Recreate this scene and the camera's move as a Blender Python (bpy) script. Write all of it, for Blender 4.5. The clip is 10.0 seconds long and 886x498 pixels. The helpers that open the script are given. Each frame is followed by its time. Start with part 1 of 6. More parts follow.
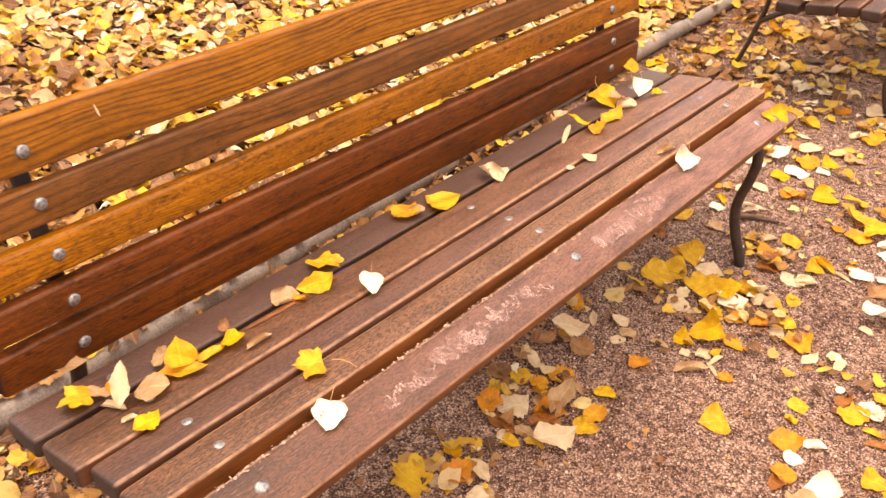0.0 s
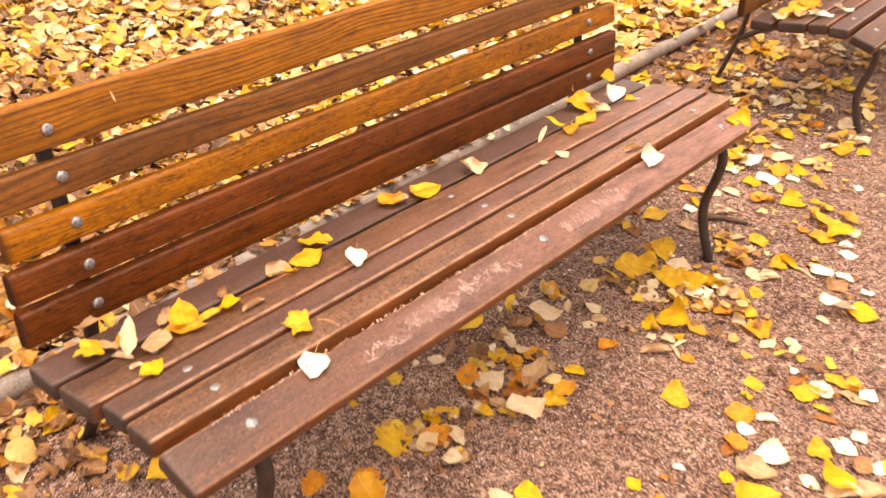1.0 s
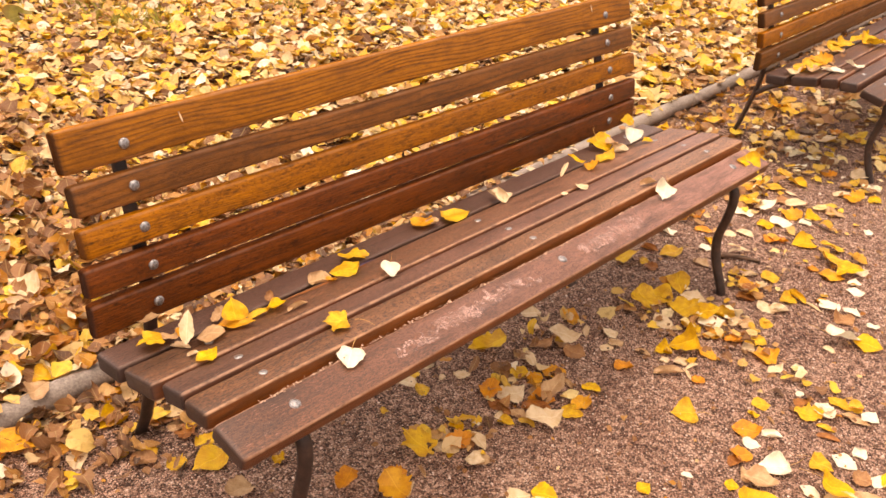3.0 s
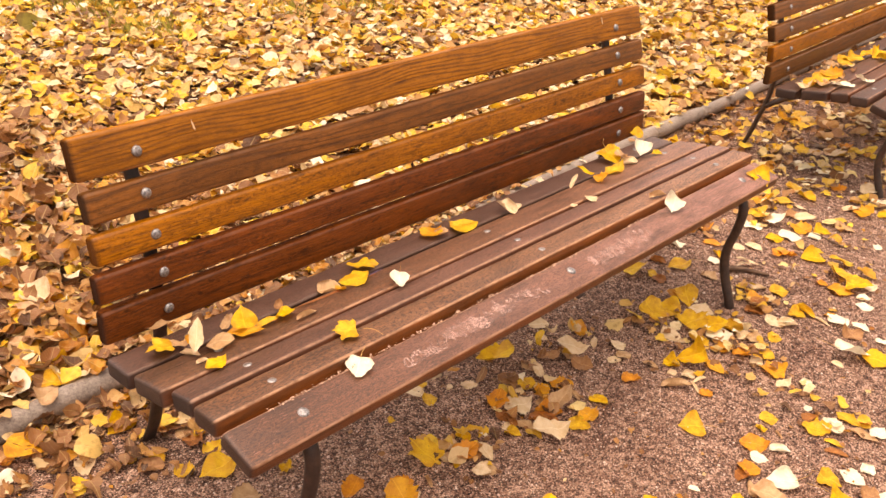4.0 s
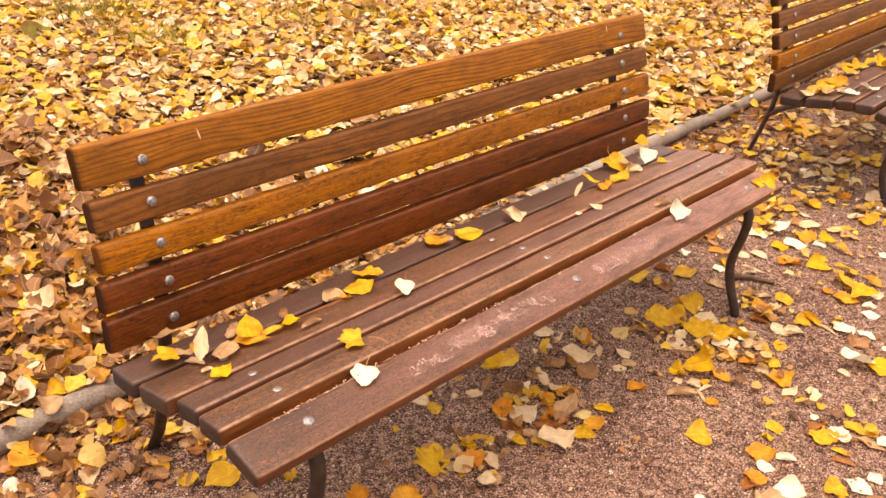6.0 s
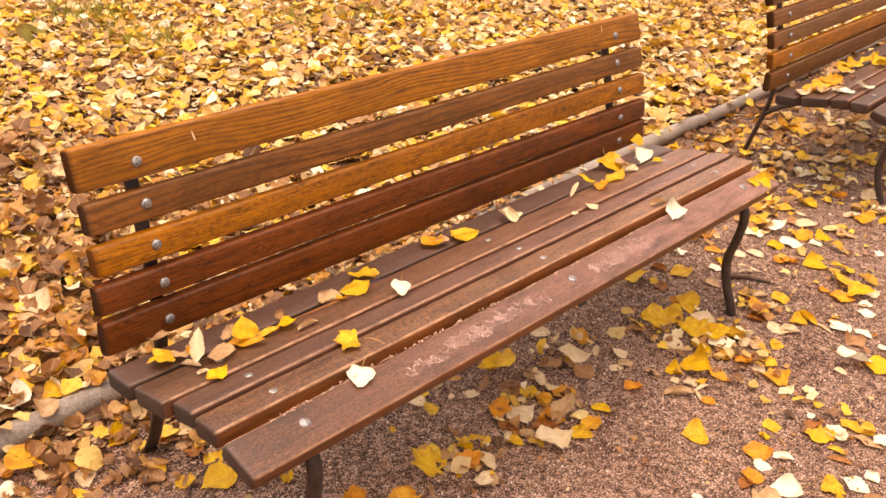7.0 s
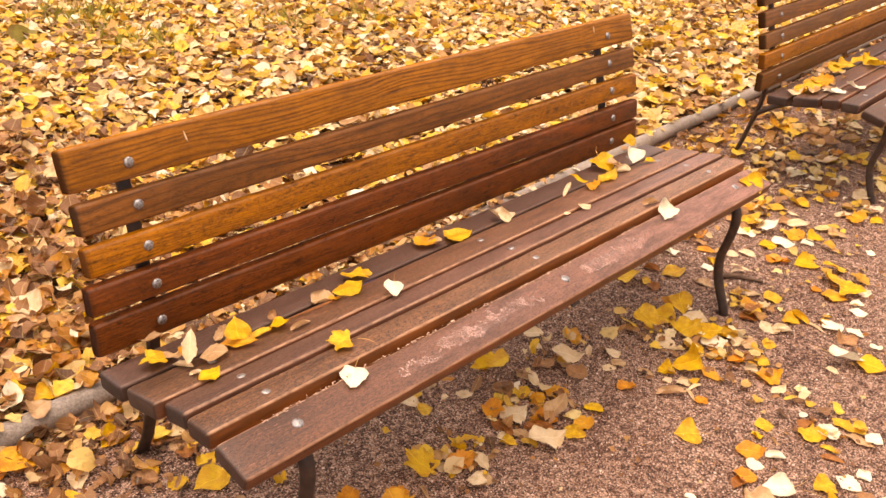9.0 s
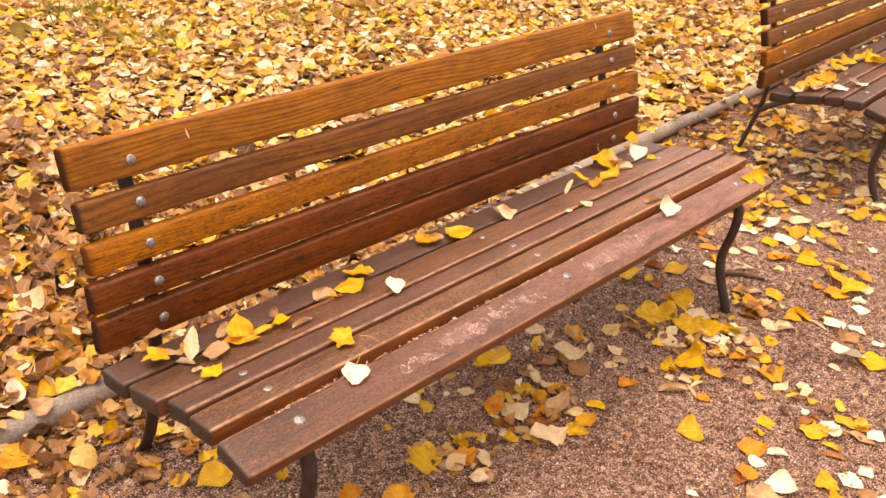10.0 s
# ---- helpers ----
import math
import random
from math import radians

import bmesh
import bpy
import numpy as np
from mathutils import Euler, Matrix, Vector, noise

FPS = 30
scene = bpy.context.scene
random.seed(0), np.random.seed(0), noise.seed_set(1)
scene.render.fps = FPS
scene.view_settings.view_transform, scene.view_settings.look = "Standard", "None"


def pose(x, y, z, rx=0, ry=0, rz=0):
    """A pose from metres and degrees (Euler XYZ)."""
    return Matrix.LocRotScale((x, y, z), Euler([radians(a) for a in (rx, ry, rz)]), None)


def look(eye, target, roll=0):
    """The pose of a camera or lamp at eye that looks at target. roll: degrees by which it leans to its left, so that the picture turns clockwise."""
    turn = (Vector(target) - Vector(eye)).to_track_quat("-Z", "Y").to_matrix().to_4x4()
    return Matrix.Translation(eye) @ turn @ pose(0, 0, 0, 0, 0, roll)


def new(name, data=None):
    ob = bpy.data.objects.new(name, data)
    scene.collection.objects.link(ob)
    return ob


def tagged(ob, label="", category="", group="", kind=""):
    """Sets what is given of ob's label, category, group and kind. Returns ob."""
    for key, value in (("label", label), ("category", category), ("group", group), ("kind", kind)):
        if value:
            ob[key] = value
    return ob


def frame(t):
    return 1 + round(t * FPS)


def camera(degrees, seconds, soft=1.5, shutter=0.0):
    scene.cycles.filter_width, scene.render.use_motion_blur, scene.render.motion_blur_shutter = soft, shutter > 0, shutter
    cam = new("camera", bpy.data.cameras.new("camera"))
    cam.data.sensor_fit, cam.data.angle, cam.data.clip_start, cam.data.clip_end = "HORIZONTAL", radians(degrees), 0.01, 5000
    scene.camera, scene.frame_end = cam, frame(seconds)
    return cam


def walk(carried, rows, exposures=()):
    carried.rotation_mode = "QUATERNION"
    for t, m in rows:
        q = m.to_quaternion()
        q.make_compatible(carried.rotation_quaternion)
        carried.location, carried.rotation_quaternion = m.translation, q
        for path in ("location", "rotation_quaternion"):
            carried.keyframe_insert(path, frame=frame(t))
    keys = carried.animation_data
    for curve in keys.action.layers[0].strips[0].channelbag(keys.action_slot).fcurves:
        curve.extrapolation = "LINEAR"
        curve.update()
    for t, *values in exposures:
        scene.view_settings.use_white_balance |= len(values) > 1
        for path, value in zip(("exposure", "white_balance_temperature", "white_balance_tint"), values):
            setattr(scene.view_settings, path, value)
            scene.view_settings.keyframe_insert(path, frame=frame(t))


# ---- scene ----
cam = camera(51.1, 10.0, shutter=0.9)
PATH = [
    (0, (-0.551, -0.773, 1.432), (0.745, 0.28, 0.331), 2.3),
    (0.5, (-0.6, -0.827, 1.444), (0.7, 0.244, 0.365), 2.3),
    (1, (-0.67, -0.954, 1.45), (0.639, 0.135, 0.4), 2.4),
    (1.5, (-0.779, -1.053, 1.45), (0.546, 0.062, 0.449), 2.2),
    (2, (-0.823, -1.097, 1.455), (0.504, 0.045, 0.488), 2.2),
    (2.5, (-0.823, -1.095, 1.45), (0.495, 0.072, 0.502), 2.3),
    (3, (-0.827, -1.098, 1.452), (0.488, 0.086, 0.518), 2.5),
    (4.5, (-0.834, -1.097, 1.456), (0.476, 0.109, 0.545), 2.9),
    (5, (-0.832, -1.095, 1.454), (0.476, 0.114, 0.546), 2.7),
    (5.5, (-0.834, -1.092, 1.455), (0.475, 0.12, 0.552), 2.8),
    (7, (-0.831, -1.094, 1.454), (0.484, 0.115, 0.555), 2.5),
    (7.5, (-0.829, -1.095, 1.452), (0.488, 0.112, 0.553), 2.4),
    (8, (-0.831, -1.093, 1.452), (0.491, 0.11, 0.553), 2.5),
    (8.5, (-0.831, -1.099, 1.452), (0.492, 0.105, 0.556), 2.5),
    (9, (-0.831, -1.095, 1.453), (0.495, 0.104, 0.556), 2.6),
    (9.5, (-0.831, -1.096, 1.454), (0.489, 0.107, 0.553), 2.5),
    (10, (-0.831, -1.097, 1.453), (0.49, 0.104, 0.551), 2.5),
]
walk(cam, [(t, look(eye, target, roll)) for t, eye, target, roll in PATH],
     exposures=((0.0, 1.30, 7950, 17.4), (1.0, 1.38, 7950, 16.8), (2.5, 1.07, 8250, 18.6), (10.0, 1.07, 8250, 18.6)))

# ---- light: an even overcast sky with a weak, wide sun ----
world = bpy.data.worlds.new("overcast_sky")
scene.world = world
world.use_nodes = True
wn, wl = world.node_tree.nodes, world.node_tree.links
sky = wn.new("ShaderNodeTexSky")
sky.sky_type, sky.sun_disc = "NISHITA", False
sky.sun_elevation, sky.sun_rotation = radians(77), radians(333)
sky.air_density, sky.dust_density, sky.ozone_density = 1.0, 4.0, 0.6
cloud = wn.new("ShaderNodeHueSaturation")
cloud.inputs["Saturation"].default_value = 0.3
wl.new(sky.outputs[0], cloud.inputs["Color"])
wl.new(cloud.outputs[0], wn["Background"].inputs["Color"])
wn["Background"].inputs["Strength"].default_value = 0.15

sun_data = bpy.data.lights.new("sun", "SUN")
sun_data.energy, sun_data.angle, sun_data.color = 0.85, radians(60), (1.0, 0.92, 0.82)
sun = new("sun", sun_data)
sun.matrix_world = look((-0.3, -2.8, 8.0), (0, 0, 0))


# ---- materials ----
def rgb(r, g, b):
    """Linear colour from everyday 0-255 values."""
    f = lambda v: (v / 255 / 12.92) if v < 11 else ((v / 255 + 0.055) / 1.055) ** 2.4
    return (f(r), f(g), f(b), 1.0)


class Nodes:
    """A small builder for node materials."""

    def __init__(self, name):
        self.mat = bpy.data.materials.new(name)
        self.mat.use_nodes = True
        self.tree = self.mat.node_tree
        self.bsdf = self.tree.nodes["Principled BSDF"]
        self.out = self.tree.nodes["Material Output"]

    def node(self, kind, **values):
        n = self.tree.nodes.new(kind)
        for key, v in values.items():
            n.inputs[key.replace("_", " ")].default_value = v
        return n

    def link(self, a, b):
        self.tree.links.new(a, b)

    def coords(self, scale, source="Object", offset=None):
        tc = self.node("ShaderNodeTexCoord")
        mp = self.node("ShaderNodeMapping")
        mp.inputs["Scale"].default_value = scale
        self.link(tc.outputs[source], mp.inputs["Vector"])
        if offset is not None:
            self.link(offset, mp.inputs["Location"])
        return mp.outputs[0]

    def noise(self, vector, scale, detail=4.0, rough=0.55, distort=0.0):
        n = self.node("ShaderNodeTexNoise", Scale=scale, Detail=detail, Roughness=rough, Distortion=distort)
        self.link(vector, n.inputs["Vector"])
        return n.outputs["Fac"]

    def ramp(self, fac, stops, mode="LINEAR"):
        r = self.node("ShaderNodeValToRGB")
        r.color_ramp.interpolation = mode
        els = r.color_ramp.elements
        while len(els) < len(stops):
            els.new(0.5)
        for e, (p, c) in zip(els, stops):
            e.position = p
            e.color = c if isinstance(c, tuple) else (c, c, c, 1)
        self.link(fac, r.inputs["Fac"])
        return r.outputs["Color"]

    def mix(self, fac, a, b, mode="MIX"):
        m = self.tree.nodes.new("ShaderNodeMix")
        m.data_type, m.blend_type = "RGBA", mode
        for sock, v in ((m.inputs[0], fac), (m.inputs[6], a), (m.inputs[7], b)):
            if isinstance(v, (int, float, tuple)):
                sock.default_value = v
            else:
                self.link(v, sock)
        return m.outputs[2]

    def math(self, op, a, b=0.0, clamp=False):
        m = self.tree.nodes.new("ShaderNodeMath")
        m.operation, m.use_clamp = op, clamp
        for sock, v in zip(m.inputs, (a, b)):
            if isinstance(v, (int, float)):
                sock.default_value = v
            else:
                self.link(v, sock)
        return m.outputs[0]

    def bump(self, height, strength, distance, below=None):
        b = self.node("ShaderNodeBump", Strength=strength, Distance=distance)
        self.link(height, b.inputs["Height"])
        if below is not None:
            self.link(below, b.inputs["Normal"])
        return b.outputs[0]

    def set(self, **values):
        for key, v in values.items():
            sock = self.bsdf.inputs[key.replace("_", " ")]
            if isinstance(v, (int, float, tuple)):
                sock.default_value = v
            else:
                self.link(v, sock)
        return self.mat


def wood(name, light, dark, worn, wear=0.45, figure=0.5, gloss=0.45, stains=0.4, bands=26.0, flecks=0.45, edges=0.75, coat=0.12, mottled=0.4, shine=0.5):
    """Varnished board; the grain runs along x, y is across the board."""
    m = Nodes(name)
    rnd = m.node("ShaderNodeObjectInfo").outputs["Random"]
    off = m.node("ShaderNodeCombineXYZ")
    m.link(m.math("MULTIPLY", rnd, 37.0), off.inputs[0])
    m.link(m.math("MULTIPLY", rnd, 11.0), off.inputs[1])
    shift = off.outputs[0]
    # broad growth bands, drawn out along the board and bent into flames
    flow = m.coords((1.7, 9.0, 9.0), offset=shift)
    bend = m.noise(flow, 1.0, 2.0, 0.5)
    tc = m.node("ShaderNodeTexCoord")
    sep = m.node("ShaderNodeSeparateXYZ")
    m.link(tc.outputs["Object"], sep.inputs[0])
    streak = m.noise(m.coords((2.2, 60.0, 60.0), offset=shift), 1.0, 5.0, 0.65)
    phase = m.math("ADD", m.math("MULTIPLY", sep.outputs[1], bands * 14), m.math("MULTIPLY", bend, bands * 1.3))
    phase = m.math("ADD", phase, m.math("MULTIPLY", streak, 5.5))
    ring = m.math("ABSOLUTE", m.math("SUBTRACT", m.math("FRACT", m.math("MULTIPLY", phase, 0.35)), 0.5))
    ring = m.math("MULTIPLY", ring, 2.0)
    fibre = m.noise(m.coords((9.0, 420.0, 420.0), offset=shift), 1.0, 3.0, 0.6)
    broad = m.noise(m.coords((2.4, 12.0, 12.0), offset=shift), 1.3, 5.0, 0.6)
    tone = m.math("ADD", m.math("MULTIPLY", ring, figure), m.math("MULTIPLY", streak, 0.75 - figure * 0.5))
    tone = m.math("ADD", tone, m.math("MULTIPLY", broad, 0.45 - figure * 0.3))
    tone = m.math("ADD", tone, m.math("MULTIPLY", m.math("SUBTRACT", fibre, 0.5), 0.35))
    mid = tuple(0.5 * (a + b) for a, b in zip(light, dark))
    colour = m.ramp(tone, [(0.28, dark), (0.5, mid), (0.74, light)])
    aged = m.noise(m.coords((3.2, 2.0, 2.0), offset=shift), 1.0, 3.0, 0.6)
    colour = m.mix(m.math("MULTIPLY", m.ramp(aged, [(0.42, 0.0), (0.66, 1.0)]), 0.55), colour, m.mix(0.35, dark, mid))
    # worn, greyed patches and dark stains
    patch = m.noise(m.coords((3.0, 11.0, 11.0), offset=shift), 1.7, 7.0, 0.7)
    worn_sheen_fac = m.math("MULTIPLY", m.ramp(patch, [(0.44, 0.0), (0.66, 1.0)]), m.ramp(streak, [(0.3, 0.35), (0.6, 1.0)]))
    # strengthened along x: a far-end sheen put into the worn colour
    worn_sheen_fac = m.math("MULTIPLY", worn_sheen_fac, m.math("ADD", m.math("MULTIPLY", sep.outputs[0], 1.2), 0.75))
    colour = m.mix(m.math("MULTIPLY", worn_sheen_fac, wear, True), colour, worn)
    stain = m.noise(m.coords((4.0, 16.0, 16.0), offset=shift), 2.6, 7.0, 0.75)
    spots = m.noise(m.coords((26.0, 60.0, 60.0), offset=shift), 2.0, 5.0, 0.7)
    dirt = m.math("MULTIPLY", m.ramp(stain, [(0.53 - 0.1 * stains, 0.0), (0.70 - 0.08 * stains, 1.0)]), m.ramp(spots, [(0.42, 0.0), (0.6, 1.0)]))
    soot = tuple(v * 0.28 for v in dark[:3]) + (1.0,)
    colour = m.mix(m.math("MULTIPLY", dirt, stains, True), colour, soot)
    mottle = m.noise(m.coords((15.0, 46.0, 46.0), offset=shift), 1.5, 7.0, 0.72)
    colour = m.mix(m.math("MULTIPLY", m.ramp(mottle, [(0.44, 0.0), (0.74, 1.0)]), mottled, True), colour, m.mix(0.45, dark, soot))
    colour = m.mix(m.math("MULTIPLY", m.ramp(mottle, [(0.26, 1.0), (0.50, 0.0)]), mottled * 0.6, True), colour, m.mix(0.5, light, worn))
    scratch = m.ramp(m.noise(m.coords((3.5, 240.0, 240.0), offset=shift), 1.0, 2.0, 0.5), [(0.66, 0.0), (0.72, 1.0)])
    colour = m.mix(m.math("MULTIPLY", scratch, flecks * 0.8), colour, m.mix(0.5, light, worn))
    chips = m.ramp(m.noise(m.coords((30.0, 90.0, 90.0), offset=shift), 2.2, 3.0, 0.6), [(0.62, 0.0), (0.70, 1.0)])
    colour = m.mix(m.math("MULTIPLY", chips, flecks), colour, worn)
    pits = m.ramp(m.noise(m.coords((60.0, 190.0, 190.0), offset=shift), 2.0, 4.0, 0.7), [(0.54, 0.0), (0.66, 1.0)])
    colour = m.mix(m.math("MULTIPLY", pits, stains * 0.7, True), colour, soot)
    arris = m.node("ShaderNodeAttribute")
    arris.attribute_name = "arris"
    rub = m.ramp(m.noise(m.coords((7.0, 7.0, 7.0), offset=shift), 2.0, 6.0, 0.7), [(0.40, 0.15), (0.60, 1.0)])
    dusty = rgb(150, 116, 100)
    bare = tuple(min(1.0, 0.35 * a + 0.25 * b + 0.4 * c) for a, b, c in zip(light, worn, dusty))
    colour = m.mix(m.math("MULTIPLY", m.math("MULTIPLY", arris.outputs["Fac"], rub), edges, True), colour, bare)
    ends = m.node("ShaderNodeAttribute")
    ends.attribute_name = "endgrain"
    colour = m.mix(m.math("MULTIPLY", ends.outputs["Fac"], 0.92), colour, m.mix(m.math("MULTIPLY", spots, 0.7), soot, dark))
    rough = m.math("ADD", m.math("MULTIPLY", worn_sheen_fac, 0.22), m.math("ADD", m.math("MULTIPLY", fibre, 0.25), 1.0 - gloss - 0.2))
    rough = m.math("MAXIMUM", rough, m.math("MULTIPLY", ends.outputs["Fac"], 0.95))
    flank = m.node("ShaderNodeAttribute")
    flank.attribute_name = "flank"
    rough = m.math("MAXIMUM", rough, m.math("MULTIPLY", flank.outputs["Fac"], 0.8))
    sheen = m.math("MULTIPLY", m.math("SUBTRACT", 1.0, m.math("MULTIPLY", flank.outputs["Fac"], 0.8)), shine)
    n1 = m.bump(fibre, 0.5, 0.0016)
    n2 = m.bump(streak, 0.5, 0.003, n1)
    n3 = m.bump(mottle, 0.3, 0.002, m.bump(patch, 0.25, 0.003, n2))
    return m.set(Base_Color=colour, Roughness=rough, Normal=n3, Specular_IOR_Level=sheen, Coat_Weight=m.math("MULTIPLY", m.math("SUBTRACT", 1.0, ends.outputs["Fac"]), coat), Coat_Roughness=0.3)


def seat_wood(name, light, dark, worn, bloom=0.6, flank=(118, 64, 24), rim=0.8, pits=0.6, seed=0.0):
    """Seat board with its varnish rubbed off: speckled grey-brown face, pale arrises, orange varnish left on the flanks."""
    m = Nodes(name)
    rnd = m.node("ShaderNodeObjectInfo").outputs["Random"]
    off = m.node("ShaderNodeCombineXYZ")
    m.link(m.math("ADD", m.math("MULTIPLY", rnd, 23.0), seed), off.inputs[0])
    m.link(m.math("MULTIPLY", rnd, 7.0), off.inputs[1])
    at = lambda sx, sy, n, d=4.0, r=0.6: m.noise(m.coords((sx, sy, sy), offset=off.outputs[0]), n, d, r)
    streak, fibre = at(1.6, 55, 1.0, 5, 0.65), at(12, 380, 1.0, 3, 0.6)
    broad, cloud = at(2.6, 9, 1.2, 5, 0.6), at(6.0, 24, 1.5, 6, 0.7)
    speck, fine = at(70, 170, 1.6, 5, 0.8), at(260, 420, 1.5, 3, 0.7)
    tone = m.math("ADD", m.math("MULTIPLY", streak, 0.38), m.math("MULTIPLY", broad, 0.42))
    tone = m.math("ADD", tone, m.math("MULTIPLY", m.math("SUBTRACT", fibre, 0.5), 0.35))
    tone = m.math("ADD", tone, m.math("MULTIPLY", m.math("SUBTRACT", cloud, 0.5), 0.3))
    mid = tuple(0.55 * a + 0.45 * b for a, b in zip(light, dark))
    colour = m.ramp(tone, [(0.26, dark), (0.42, mid), (0.62, light)])
    # greyed wear broken by the grain; its rise along x paints in far-end sheen
    grey = m.math("MULTIPLY", m.ramp(cloud, [(0.34, 0.1), (0.60, 1.0)]), m.ramp(speck, [(0.34, 0.25), (0.56, 1.0)]))
    tc = m.node("ShaderNodeTexCoord")
    sep = m.node("ShaderNodeSeparateXYZ")
    m.link(tc.outputs["Object"], sep.inputs[0])
    far_sheen = m.math("ADD", m.math("MULTIPLY", sep.outputs[0], 0.75), 0.66)
    colour = m.mix(m.math("MULTIPLY", m.math("MULTIPLY", grey, far_sheen), bloom, True), colour, worn)
    soot = tuple(v * 0.35 for v in dark[:3]) + (1.0,)
    colour = m.mix(m.math("MULTIPLY", m.ramp(speck, [(0.48, 0.0), (0.56, 1.0)]), pits * 1.25, True), colour, soot)
    colour = m.mix(m.math("MULTIPLY", m.ramp(fine, [(0.54, 0.0), (0.60, 1.0)]), 0.5), colour, soot)
    pale = m.ramp(at(40, 300, 1.4, 3, 0.6), [(0.62, 0.0), (0.70, 1.0)])
    colour = m.mix(m.math("MULTIPLY", pale, 0.75), colour, m.mix(0.5, worn, light))
    line = m.ramp(at(0.8, 190, 1.0, 2, 0.5), [(0.60, 0.0), (0.66, 1.0)])
    colour = m.mix(m.math("MULTIPLY", line, 0.25), colour, soot)
    # varnish left on the flanks
    edge = m.node("ShaderNodeAttribute")
    edge.attribute_name = "flank"
    warm = rgb(*flank)
    varnish = m.ramp(m.math("ADD", m.math("MULTIPLY", streak, 0.6), m.math("MULTIPLY", cloud, 0.4)), [(0.34, tuple(v * 0.3 for v in warm[:3]) + (1,)), (0.52, warm), (0.70, tuple(min(1, v * 1.7) for v in warm[:3]) + (1,))])
    keep = m.math("MULTIPLY", edge.outputs["Fac"], m.ramp(cloud, [(0.30, 0.7), (0.5, 1.0)]), True)
    colour = m.mix(keep, colour, varnish)
    arris = m.node("ShaderNodeAttribute")
    arris.attribute_name = "arris"
    rub = m.ramp(at(9, 9, 2.4, 6, 0.7), [(0.36, 0.2), (0.56, 1.0)])
    bare = m.mix(0.55, m.mix(0.5, worn, light), rgb(196, 150, 112))
    colour = m.mix(m.math("MULTIPLY", m.math("MULTIPLY", m.ramp(arris.outputs["Fac"], [(0.45, 0.0), (0.9, 1.0)]), rub), rim, True), colour, bare)
    ends = m.node("ShaderNodeAttribute")
    ends.attribute_name = "endgrain"
    colour = m.mix(m.math("MULTIPLY", ends.outputs["Fac"], 0.9), colour, m.mix(m.math("MULTIPLY", speck, 0.7), soot, dark))
    rough = m.math("ADD", m.math("MULTIPLY", grey, 0.16), m.math("ADD", m.math("MULTIPLY", fibre, 0.2), 0.34))
    rough = m.math("MAXIMUM", rough, m.math("MULTIPLY", ends.outputs["Fac"], 0.9))
    n1 = m.bump(fibre, 0.6, 0.0016, m.bump(streak, 0.6, 0.003))
    n2 = m.bump(speck, 0.45, 0.0016, n1)
    return m.set(Base_Color=colour, Roughness=rough, Normal=n2, Specular_IOR_Level=0.45, Coat_Weight=0.2, Coat_Roughness=0.38)


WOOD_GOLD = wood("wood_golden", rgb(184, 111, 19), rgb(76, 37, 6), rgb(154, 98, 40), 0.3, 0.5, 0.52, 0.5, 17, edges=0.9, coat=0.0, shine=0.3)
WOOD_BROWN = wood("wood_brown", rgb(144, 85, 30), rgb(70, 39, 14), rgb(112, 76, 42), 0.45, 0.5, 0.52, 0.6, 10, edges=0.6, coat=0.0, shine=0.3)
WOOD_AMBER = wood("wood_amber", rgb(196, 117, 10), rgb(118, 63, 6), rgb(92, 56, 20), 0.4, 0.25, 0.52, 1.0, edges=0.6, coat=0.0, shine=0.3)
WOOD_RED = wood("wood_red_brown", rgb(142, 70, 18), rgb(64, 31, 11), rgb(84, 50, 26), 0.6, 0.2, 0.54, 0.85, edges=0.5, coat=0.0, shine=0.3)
WOOD_DARK = seat_wood("wood_dark", rgb(110, 74, 60), rgb(66, 43, 35), rgb(132, 98, 84), 0.55, (62, 38, 28), 0.15, 0.45, 3.0)
WOOD_SEAT = seat_wood("wood_seat", rgb(138, 88, 54), rgb(66, 41, 29), rgb(184, 130, 106), 0.78, (98, 52, 24), 0.85, 0.6)
WOOD_DUSKY = seat_wood("wood_dusky", rgb(128, 84, 64), rgb(64, 42, 34), rgb(182, 130, 112), 0.9, (88, 48, 26), 0.75, 0.6, 5.0)
WOOD_OCHRE = seat_wood("wood_ochre", rgb(146, 94, 58), rgb(68, 42, 29), rgb(196, 142, 112), 0.85, (128, 68, 22), 0.95, 0.7, 9.0)
WOOD_MAUVE = seat_wood("wood_faded", rgb(128, 77, 49), rgb(68, 40, 26), rgb(184, 130, 114), 1.0, (112, 60, 26), 0.75, 0.5, 13.0)
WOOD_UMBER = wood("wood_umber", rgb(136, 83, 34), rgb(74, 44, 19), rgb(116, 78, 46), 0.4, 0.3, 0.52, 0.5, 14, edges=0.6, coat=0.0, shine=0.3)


def painted_iron():
    m = Nodes("painted_iron")
    v = m.coords((1, 1, 1))
    big = m.noise(v, 24, 5, 0.65)
    fine = m.noise(v, 220, 3, 0.6)
    colour = m.ramp(big, [(0.35, rgb(44, 33, 29)), (0.6, rgb(72, 52, 44)), (0.75, rgb(104, 70, 52))])
    return m.set(Base_Color=colour, Metallic=0.25, Roughness=m.math("ADD", m.math("MULTIPLY", fine, 0.3), 0.35), Normal=m.bump(fine, 0.35, 0.001))


